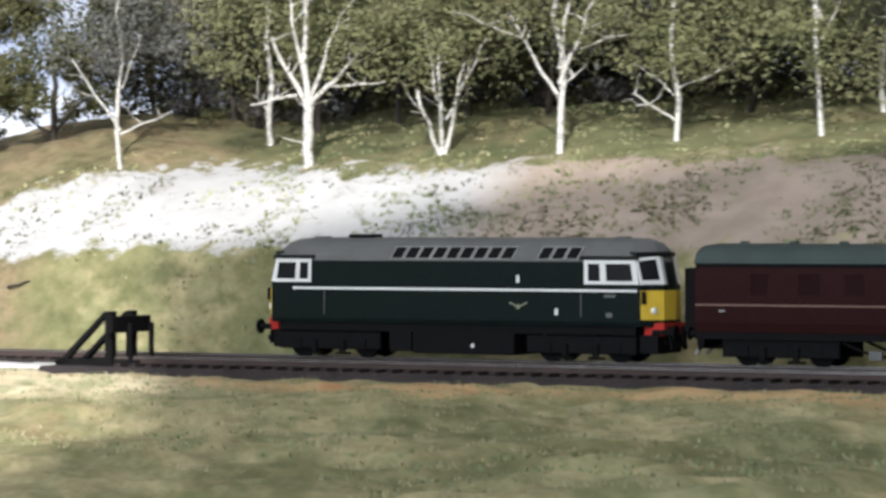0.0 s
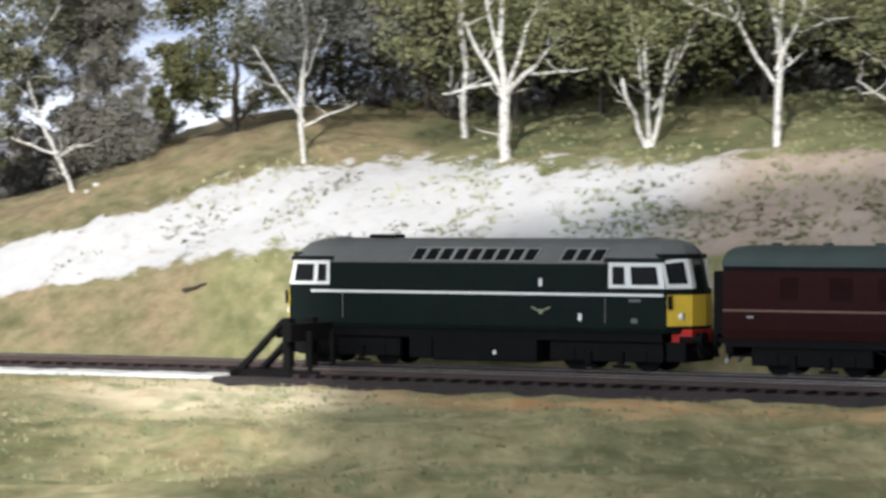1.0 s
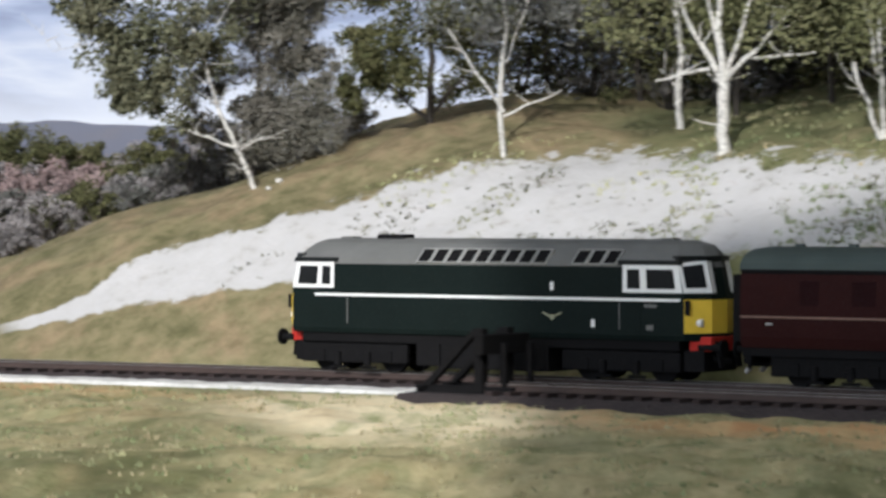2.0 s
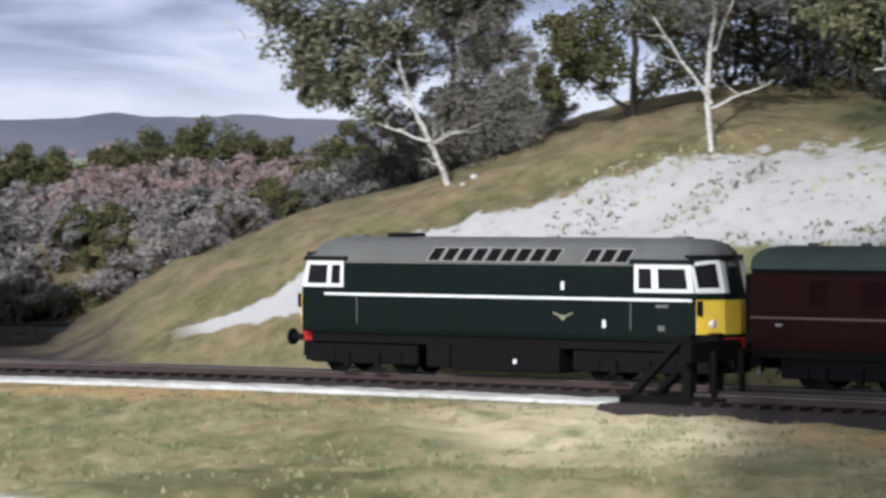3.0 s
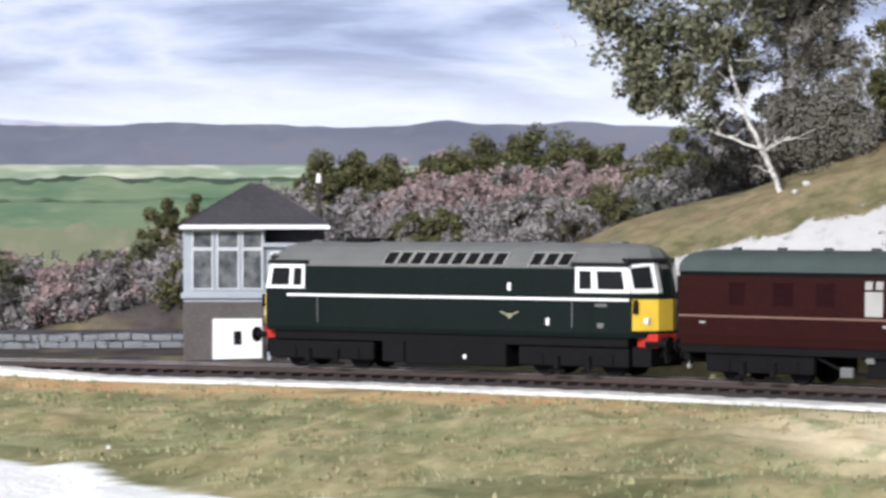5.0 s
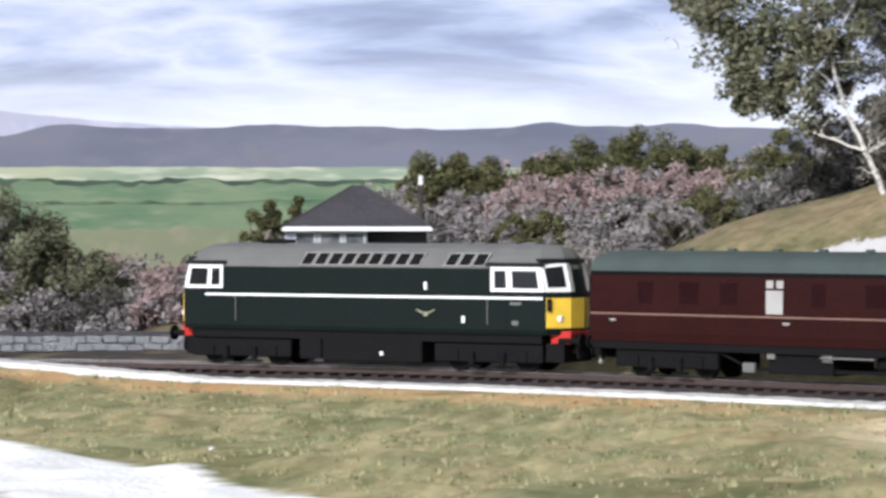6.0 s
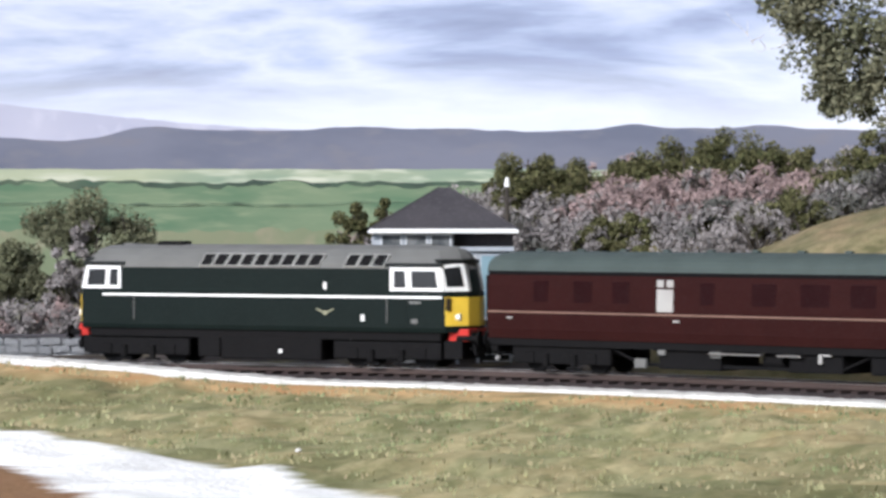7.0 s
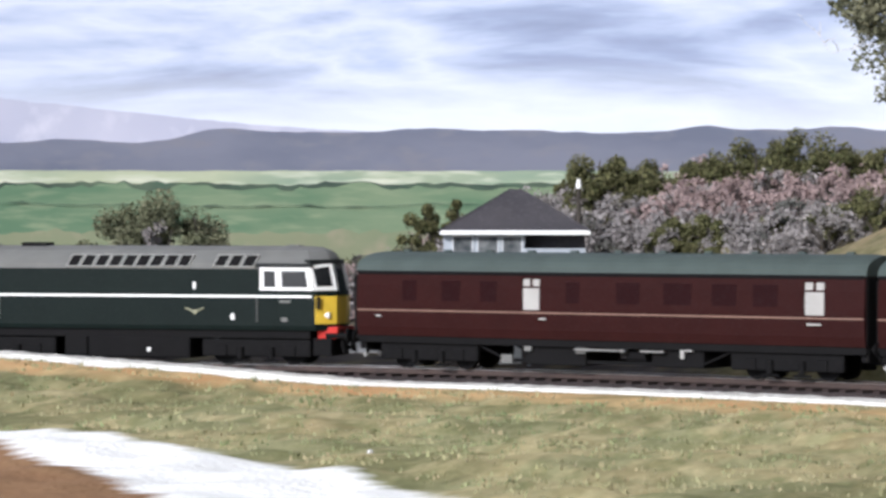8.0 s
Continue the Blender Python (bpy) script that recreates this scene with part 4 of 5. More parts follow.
# ---- trees ----
def leaf_cloud(centres, per, size, spread, rnd):
    """Small bent leaf blades scattered through clumps."""
    vs, fs = [], []
    for c, rad in centres:
        for _ in range(int(per)):
            d = Vector((rnd.gauss(0, 1), rnd.gauss(0, 1), rnd.gauss(0, 0.75)))
            p = Vector(c) + d.normalized() * rad * rnd.random() ** 0.45 * spread
            a = Vector((rnd.gauss(0, 1), rnd.gauss(0, 1), rnd.gauss(0, 1))).normalized()
            b = a.orthogonal().normalized()
            b = (b + a.cross(b) * rnd.uniform(-1, 1)).normalized()
            L, W = size * rnd.uniform(0.6, 1.4), size * rnd.uniform(0.35, 0.8)
            k = len(vs)
            vs += [p - a * L, p + b * W, p + a * L, p - b * W + a.cross(b) * W * 0.5]
            fs += [(k, k + 1, k + 2), (k, k + 2, k + 3)]
    return vs, fs


def cloud_object(name, centres, per, size, mat, parent, rnd, spread=1.0, label=""):
    vs, fs = leaf_cloud(centres, per, size, spread, rnd)
    me = bpy.data.meshes.new(name)
    me.from_pydata([tuple(v) for v in vs], [], fs)
    me.materials.append(mat)
    ob = new(name, me)
    ob.parent = parent
    if label:
        ob["label"] = label
    return ob


def limb(bm, pts, r0, r1, n=7):
    """A tapering bent limb through points."""
    pts = [Vector(p) for p in pts]
    loops = []
    for i, p in enumerate(pts):
        d = (pts[min(i + 1, len(pts) - 1)] - pts[max(i - 1, 0)]).normalized()
        a = d.orthogonal().normalized()
        b = d.cross(a)
        r = r0 + (r1 - r0) * i / (len(pts) - 1)
        loops.append([p + (a * math.cos(t) + b * math.sin(t)) * r for t in [2 * math.pi * k / n for k in range(n)]])
    vs = [[bm.verts.new(p) for p in lp] for lp in loops]
    for lo, hi in zip(vs, vs[1:]):
        for k in range(n):
            bm.faces.new((lo[k], lo[(k + 1) % n], hi[(k + 1) % n], hi[k]))
    bm.faces.new(vs[-1][::-1])


def wander(p0, p1, rnd, n=5, bend=0.08):
    p0, p1 = Vector(p0), Vector(p1)
    L = (p1 - p0).length
    return [p0.lerp(p1, i / n) + (Vector((rnd.uniform(-1, 1), rnd.uniform(-1, 1), rnd.uniform(-1, 1))) * L * bend if 0 < i else Vector()) for i in range(n + 1)]


def build_tree(name, az, d, limbs, trunk_r, clumps, leaf_mat, bark, seed, label, per=420, leaf=0.0012, z=None, spread=1.0):
    """limbs: from and to as (sideways, depth, height) in metres round the foot; clumps: sideways, depth, height, radius."""
    rnd = random.Random(seed)
    p = polar(az, d)
    th = empty(name, pose(p.x, p.y, ground_z(p.x, p.y) - 0.002 if z is None else z, 0, 0, -az))
    bm = bmesh.new()
    for a, b, r0, r1 in limbs:
        limb(bm, wander(a, b, rnd, 6, 0.022), r0 * trunk_r, r1 * trunk_r)
    part("trunk", bm, bark, th, smooth=True)
    tw = bmesh.new()
    for a, b, r0, r1 in limbs:
        for _ in range(3):
            f = rnd.uniform(0.45, 1.0)
            q = Vector(a).lerp(Vector(b), f)
            e = q + Vector((rnd.uniform(-1, 1), rnd.uniform(-0.6, 0.6), rnd.uniform(0.1, 1.0))) * 0.015
            limb(tw, wander(q, e, rnd, 3, 0.1), 0.22 * trunk_r, 0.06 * trunk_r, 5)
    tagged(part("twig_spray", tw, bark, th), kind="stuff")
    cl = []
    for x, y, h, r in clumps:
        for _ in range(7):
            cl.append(((x + rnd.gauss(0, 0.6) * r, y + rnd.gauss(0, 0.6) * r, h + rnd.gauss(0, 0.5) * r), r * rnd.uniform(0.40, 0.85)))
    cloud_object("crown", cl, per * 1.5 / 7, leaf, leaf_mat, th, rnd, spread)
    return tagged(th, label, "tree", "trees on the bank")


def td(az):
    """Distance of the line at an azimuth."""
    a = np.degrees(np.arctan2(LP[:, 0], LP[:, 1]))
    o = np.argsort(a)
    return float(np.interp(az, a[o], np.hypot(LP[:, 0], LP[:, 1])[o]))


def crown(w, lo, hi, n, r, seed, depth=0.03, skew=0.0):
    rnd = random.Random(seed)
    out = []
    for _ in range(n):
        f = rnd.random()
        ww = w * (0.55 + 0.45 * math.sin(math.pi * min(1, f * 0.8 + 0.15)))
        out.append((rnd.uniform(-ww, ww) + skew * f, rnd.uniform(-depth, depth), lo + (hi - lo) * f, r * rnd.uniform(0.7, 1.3)))
    return out


BIRCH = "white-barked birch with thin olive foliage on the grassy bank"
def plant_trees():
    # A: slender birch with two low wide limbs
    build_tree("birch_tree", -5.38, td(-5.4) + 0.183, [((0, 0, 0), (0.001, 0, 0.130), 1, 0.4), ((0, 0, 0.022), (-0.026, 0, 0.062), 0.6, 0.25), ((0, 0, 0.020), (0.027, 0, 0.032), 0.5, 0.2), ((0.001, 0, 0.045), (0.012, 0, 0.075), 0.4, 0.15)],
               0.0014, crown(0.035, 0.06, 0.15, 12, 0.020, 1, 0.02), M_LEAFGREY, M_BARK, 1, BIRCH, per=330)
    # B: stout birch whose limbs fan out
    build_tree("birch_tree", -1.11, td(-1.11) + 0.18, [((0, 0, 0), (0, 0, 0.034), 1.25, 1.1), ((0, 0, 0.033), (-0.002, 0, 0.11), 0.8, 0.3), ((0, 0, 0.032), (-0.020, 0, 0.070), 0.7, 0.3), ((0, 0, 0.033), (0.030, 0, 0.066), 0.7, 0.25), ((0, 0, 0.034), (0.018, 0, 0.085), 0.6, 0.25), ((0.012, 0, 0.045), (0.040, 0, 0.047), 0.4, 0.2), ((-0.006, 0, 0.04), (-0.030, 0, 0.035), 0.4, 0.2), ((0, 0, 0.034), (-0.012, 0, 0.10), 0.6, 0.2)],
               0.0024, crown(0.05, 0.055, 0.15, 16, 0.022, 2, 0.025), M_LEAF, M_BARK, 2, "stout white birch with limbs fanning from a short trunk", per=460)
    build_tree("birch_tree", -1.95, td(-1.95) + 0.24, [((0, 0, 0), (0.000, 0, 0.12), 1, 0.4), ((0, 0, 0.02), (-0.010, 0, 0.03), 0.5, 0.2)], 0.0019, crown(0.03, 0.06, 0.15, 8, 0.02, 3), M_LEAF, M_BARK, 3, BIRCH, per=330)
    # D: many-stemmed birch
    build_tree("birch_tree", 1.97, td(1.97) + 0.195, [((0, 0, 0), (-0.013, 0, 0.035), 0.8, 0.4), ((0, 0, 0), (-0.002, 0, 0.055), 0.8, 0.4), ((0.001, 0, 0), (0.012, 0, 0.050), 0.8, 0.4), ((0.002, 0, 0.02), (0.025, 0, 0.065), 0.6, 0.25), ((-0.002, 0, 0.03), (-0.010, 0, 0.075), 0.5, 0.25)],
               0.0017, crown(0.045, 0.045, 0.14, 20, 0.022, 4), M_LEAF, M_BARK, 4, "many-stemmed birch clump with dense olive crown", per=520)
    # E: tall birch forking high
    build_tree("birch_tree", 4.74, td(4.74) + 0.18, [((0, 0, 0), (-0.001, 0, 0.14), 1, 0.5), ((0, 0, 0.030), (-0.026, 0, 0.072), 0.6, 0.25), ((-0.018, 0, 0.060), (-0.042, 0, 0.070), 0.35, 0.15), ((0, 0, 0.037), (0.018, 0, 0.082), 0.7, 0.3), ((0, 0, 0.035), (0.012, 0, 0.045), 0.4, 0.2), ((0, 0, 0.045), (0.010, 0, 0.12), 0.5, 0.2), ((0.010, 0, 0.055), (0.028, 0, 0.062), 0.3, 0.12)],
               0.0019, crown(0.05, 0.075, 0.16, 14, 0.022, 5), M_LEAF, M_BARK, 5, "tall white birch forking well above the ground", per=460)
    build_tree("birch_tree", 7.44, td(7.44) + 0.20, [((0, 0, 0), (-0.003, 0, 0.14), 0.9, 0.4), ((0, 0, 0.012), (-0.022, 0, 0.026), 0.4, 0.2), ((0, 0, 0.028), (0.028, 0, 0.040), 0.4, 0.15), ((-0.001, 0, 0.025), (-0.012, 0, 0.036), 0.35, 0.15)],
               0.0017, crown(0.05, 0.045, 0.15, 18, 0.022, 6, skew=0.01), M_LEAF, M_BARK, 6, BIRCH, per=560)
    build_tree("birch_tree", 10.83, td(10.83) + 0.20, [((0, 0, 0), (-0.001, 0, 0.14), 0.9, 0.5), ((0, 0, 0.06), (-0.012, 0, 0.09), 0.5, 0.2), ((0, 0, 0.05), (0.014, 0, 0.08), 0.4, 0.2)], 0.0016, crown(0.05, 0.04, 0.15, 18, 0.022, 7), M_LEAF, M_BARK, 7, BIRCH, per=560)
    build_tree("birch_tree", 12.12, td(12.12) + 0.27, [((0, 0, 0), (0.001, 0, 0.14), 0.9, 0.5), ((0, 0, 0.05), (0.014, 0, 0.08), 0.4, 0.2)], 0.0019, crown(0.05, 0.05, 0.15, 14, 0.022, 8), M_LEAFGREY, M_BARK, 8, BIRCH, per=560)
    # C: leaning birch at the bank's end with a long drooping crown
    drape = [(-0.085, 0, 0.088, 0.009), (-0.078, 0, 0.074, 0.011), (-0.068, 0, 0.062, 0.010), (-0.060, 0, 0.050, 0.009), (-0.066, 0, 0.046, 0.006), (-0.050, 0, 0.058, 0.011), (-0.044, 0, 0.046, 0.008), (-0.080, 0, 0.112, 0.010),
             (-0.072, 0, 0.100, 0.014), (-0.055, 0, 0.082, 0.014), (-0.040, 0, 0.072, 0.013), (-0.030, 0, 0.090, 0.016), (-0.050, 0, 0.108, 0.017), (-0.025, 0, 0.115, 0.016), (-0.070, 0, 0.122, 0.014), (-0.040, 0, 0.130, 0.016), (-0.090, 0, 0.108, 0.009), (-0.022, 0, 0.066, 0.009)]
    build_tree("birch_tree", -10.20, td(-10.20) + 0.17, [((0, 0, 0), (-0.009, 0, 0.021), 1.0, 0.85), ((-0.009, 0, 0.021), (-0.019, 0, 0.042), 0.85, 0.6), ((-0.019, 0, 0.042), (-0.030, 0, 0.080), 0.6, 0.4), ((-0.009, 0, 0.021), (-0.031, 0, 0.029), 0.55, 0.35), ((-0.031, 0, 0.029), (-0.047, 0, 0.036), 0.4, 0.2), ((-0.008, 0, 0.020), (0.004, 0, 0.027), 0.5, 0.2), ((-0.030, 0, 0.078), (-0.04, 0, 0.13), 0.4, 0.2), ((-0.024, 0, 0.052), (-0.060, 0, 0.085), 0.35, 0.15), ((-0.028, 0, 0.066), (-0.006, 0, 0.100), 0.35, 0.15), ((-0.060, 0, 0.075), (-0.098, 0, 0.068), 0.18, 0.08), ((-0.098, 0, 0.068), (-0.103, 0, 0.077), 0.10, 0.06)],
               0.0014, [(x, y, h, r * 1.3) for x, y, h, r in drape], M_LEAFDULL, M_BARK, 9, "leaning white birch with a long drooping olive crown", per=900, leaf=0.0013)
    p = [(x + 0.010, y, h, r) for x, y, h, r in crown(0.023, 0.016, 0.125, 44, 0.012, 41, 0.012)] + [(0.028, 0, h, 0.008) for h in (0.022, 0.034, 0.046, 0.060, 0.074)] + [(-0.024, 0, h, 0.009) for h in (0.03, 0.045, 0.06)]
    build_tree("grey_tree", -10.25, td(-10.0) + 0.215, [((0, 0, 0), (0.005, 0, 0.1), 0.8, 0.3)], 0.0018, p, M_LEAFSMOKE, M_DARKBARK, 10, "grey-brown fuzzy twiggy tree behind the leaning birch", per=900, leaf=0.0009)
    build_tree("grey_sapling", -8.25, td(-8.2) + 0.26, [((0, 0, 0), (0.001, 0, 0.02), 0.5, 0.2)], 0.0014, [(0.0, 0, 0.006, 0.007), (0.003, 0, 0.012, 0.006), (-0.003, 0, 0.019, 0.004), (-0.004, 0, 0.027, 0.003)], M_LEAFSMOKE, M_DARKBARK, 12, "small grey twiggy sapling on the bank's brow", per=500, leaf=0.0009)
    # G: dark bushy tree with forked dark trunk
    build_tree("dark_tree", -6.82, td(-6.8) + 0.24, [((0, 0, 0), (0.001, 0, 0.05), 1, 0.7), ((0, 0, 0.004), (-0.022, 0, 0.022), 0.7, 0.3), ((0, 0, 0.006), (0.018, 0, 0.028), 0.6, 0.3)],
               0.0020, [(x + 0.003, y, h, r) for x, y, h, r in crown(0.036, 0.024, 0.13, 30, 0.013, 42, 0.02)] + [(-0.036, 0, 0.020, 0.008), (-0.030, 0, 0.030, 0.010), (-0.038, 0, 0.042, 0.008)],
               M_LEAFDARK, M_DARKBARK, 11, "dark green bushy tree with a forked dark trunk", per=800)


plant_trees()


def plant_wood():
    """Dense wood behind the birches, with undergrowth coloured dark for the shade at its foot."""
    rnd = random.Random(77)
    az, k = -4.5, 0
    while az < 16:
        k += 1
        mat = (M_LEAF, M_LEAF, M_LEAFDARK, M_LEAFGREY, M_LEAF)[k % 5] if az > -2.3 else (M_LEAFSMOKE, M_LEAFGREY, M_LEAFDULL)[k % 3]
        build_tree("woodland_tree", az, td(az) + rnd.uniform(0.27, 0.42), [((0, 0, 0), (rnd.uniform(-.01, .01), 0, 0.12), 0.9, 0.4)], 0.0018,
                   crown(0.040, 0.045, 0.17, 20, 0.026, 100 + k, 0.04), mat, M_DARKBARK, 200 + k, "dense dull-leaved tree in the wood on the bank", per=420, leaf=0.0015)
        az += rnd.uniform(0.75, 1.1)
    az = -3.8
    while az < 17:
        k += 1
        build_tree("woodland_tree", az, td(az) + rnd.uniform(0.46, 0.52), [((0, 0, 0), (rnd.uniform(-.01, .01), 0, 0.12), 0.9, 0.4)], 0.0018,
                   crown(0.050, 0.0, 0.17, 24, 0.030, 100 + k, 0.03), (M_LEAFDARK, M_LEAFDULL, M_SCRUB)[k % 3], M_DARKBARK, 200 + k, "dark tree at the back of the wood on the bank", per=380, leaf=0.0018)
        az += rnd.uniform(1.1, 1.5)
    # Bushes in dark colours stand in for the shadowy gap under the crowns.
    az = -5.2
    while az < 16:
        k += 1
        build_bush(az, td(az) + rnd.uniform(0.33, 0.40), 0.030, rnd.uniform(0.030, 0.050), (M_SCRUB, M_SCRUB, M_LEAFDARK)[k % 3], 600 + k, "undergrowth at the foot of the wood, coloured dark for shade", None, 700)
        az += rnd.uniform(0.8, 1.2)




# ---- bushes beyond the line ----
def build_bush(az, d, w, h, mat, seed, label, z0=None, per=900, leaf=0.0011):
    rnd = random.Random(seed)
    p = polar(az, d)
    gz = ground_z(p.x, p.y) if z0 is None else z0
    th = empty("bush", pose(p.x, p.y, gz, 0, 0, -az))
    cl = []
    for _ in range(26):
        a = rnd.uniform(0, math.pi)
        f = rnd.random() ** 0.5
        cl.append(((math.cos(a) * w * f, rnd.uniform(-0.5, 0.5) * w, math.sin(a) * h * f), min(w, h) * rnd.uniform(0.16, 0.30)))
    st = bmesh.new()
    for _ in range(5):
        limb(st, wander((0, 0, -0.003), (rnd.uniform(-w, w) * 0.6, rnd.uniform(-w, w) * 0.3, h * rnd.uniform(0.5, 0.9)), rnd, 4, 0.08), 0.0010, 0.0004, 5)
    part("stem", st, M_DARKBARK, th)
    cloud_object("foliage", cl, per * 1.9 / 26, leaf, mat, th, rnd, 1.0)
    return tagged(th, label, "bush", "bushes beyond the line")


def plant_bushes():
    """Scrub on the slope beyond the line, each row higher up and farther."""
    rnd = random.Random(5)
    k = 300
    for row in range(11):
        el = -2.15 + 0.30 * row
        az = -35.0 + rnd.uniform(0, 1)
        while az < -9.8:
            k += 1
            d = float(np.interp(el, [-1.85, 1.0], [1.622, 1.80])) + rnd.uniform(-0.012, 0.02)
            p = polar(az, d)
            s, w = line_coords(np.array([p.x]), np.array([p.y]))
            top = 0.3 if az < -21.5 else 0.95
            yard = -22.4 < az < -18.0 and d < 1.608
            if el < top and not yard and w[0] > (0.060 if s[0] > 0.145 else 0.20):
                f = rnd.random()
                if -17.6 < az < -12.5 and -0.75 < el:
                    mat = M_LICHENPINK if f < 0.82 else M_LICHEN
                elif az < -21.5:
                    mat = M_SCRUB if f < 0.18 else (M_LICHENPINK if f < 0.5 else M_LICHEN)
                else:
                    mat = M_LICHEN if f < 0.72 else (M_LEAFGREY if f < 0.88 else M_LEAFDARK)
                build_bush(az, d, rnd.uniform(0.015, 0.024), rnd.uniform(0.014, 0.026), mat, k, {M_LICHENPINK: "pinkish lichen bush", M_LICHEN: "pale grey lichen bush", M_SCRUB: "dark scrubby bush", M_LEAFGREY: "grey-green twiggy bush", M_LEAFDARK: "dark green bush"}[mat] + " on the slope beyond the line", None, 620)
            az += rnd.uniform(0.75, 1.15)
    # darker green bushes that stand out: azimuth, distance, half width, height
    for az, d, w, h in ((-18.4, 1.80, 0.024, 0.028), (-17.7, 1.80, 0.022, 0.024), (-16.3, 1.81, 0.022, 0.016), (-15.4, 1.81, 0.028, 0.026), (-14.6, 1.81, 0.028, 0.027), (-13.8, 1.80, 0.024, 0.020), (-16.9, 1.69, 0.013, 0.014), (-16.4, 1.69, 0.013, 0.014), (-14.9, 1.68, 0.016, 0.011), (-14.2, 1.68, 0.016, 0.011), (-13.4, 1.68, 0.016, 0.012), (-12.5, 1.68, 0.014, 0.024), (-16.2, 1.655, 0.010, 0.020), (-12.0, 1.66, 0.016, 0.030), 
                        (-21.15, 1.70, 0.014, 0.036), (-21.55, 1.70, 0.014, 0.034), (-22.1, 1.70, 0.014, 0.026), (-22.8, 1.70, 0.014, 0.026), (-26.2, 1.70, 0.026, 0.070), (-27.0, 1.70, 0.024, 0.068), (-25.5, 1.68, 0.020, 0.052), (-27.8, 1.69, 0.020, 0.046), (-24.9, 1.68, 0.016, 0.040)):
        k += 1
        build_bush(az, d - 0.02, w * (1.25 if az > -22 else 1.6), h * (1.3 if az > -22 else 0.93), M_LEAFDARK if az > -22 else M_LEAFDULL, k, "rounded dark green bush standing out of the scrub", None, per=3600 if az > -24 else 6500, leaf=0.0011)
    for a0, a1 in ((-18.75, -17.45), (-16.5, -13.0)):
        az = a0
        while az < a1:
            k += 1
            build_bush(az, 1.792 + rnd.uniform(-0.008, 0.008), rnd.uniform(0.016, 0.022), rnd.uniform(0.018, 0.027), M_LEAFDARK, k, "olive green bush in the mass above the scrub", None, per=2200, leaf=0.0011)
            az += rnd.uniform(0.30, 0.45)
    for az, d, w, h in ((-26.5, 1.655, 0.013, 0.064), (-26.9, 1.65, 0.013, 0.048)):
        k += 1
        build_bush(az, d, w, h, M_LICHEN, k, "tall grey lichen bush before darker ones", None, per=2200, leaf=0.0011)
    # Brown scrub whose dark colour also gives the shade behind the leaning birch.
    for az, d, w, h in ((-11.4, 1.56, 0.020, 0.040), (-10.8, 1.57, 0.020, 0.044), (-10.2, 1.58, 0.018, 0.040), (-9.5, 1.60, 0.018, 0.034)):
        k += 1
        build_bush(az, d, w, h, M_SCRUB, k, "brown scrubby bush, its dark colour standing in for shade", None, per=1000)


plant_wood()
plant_bushes()


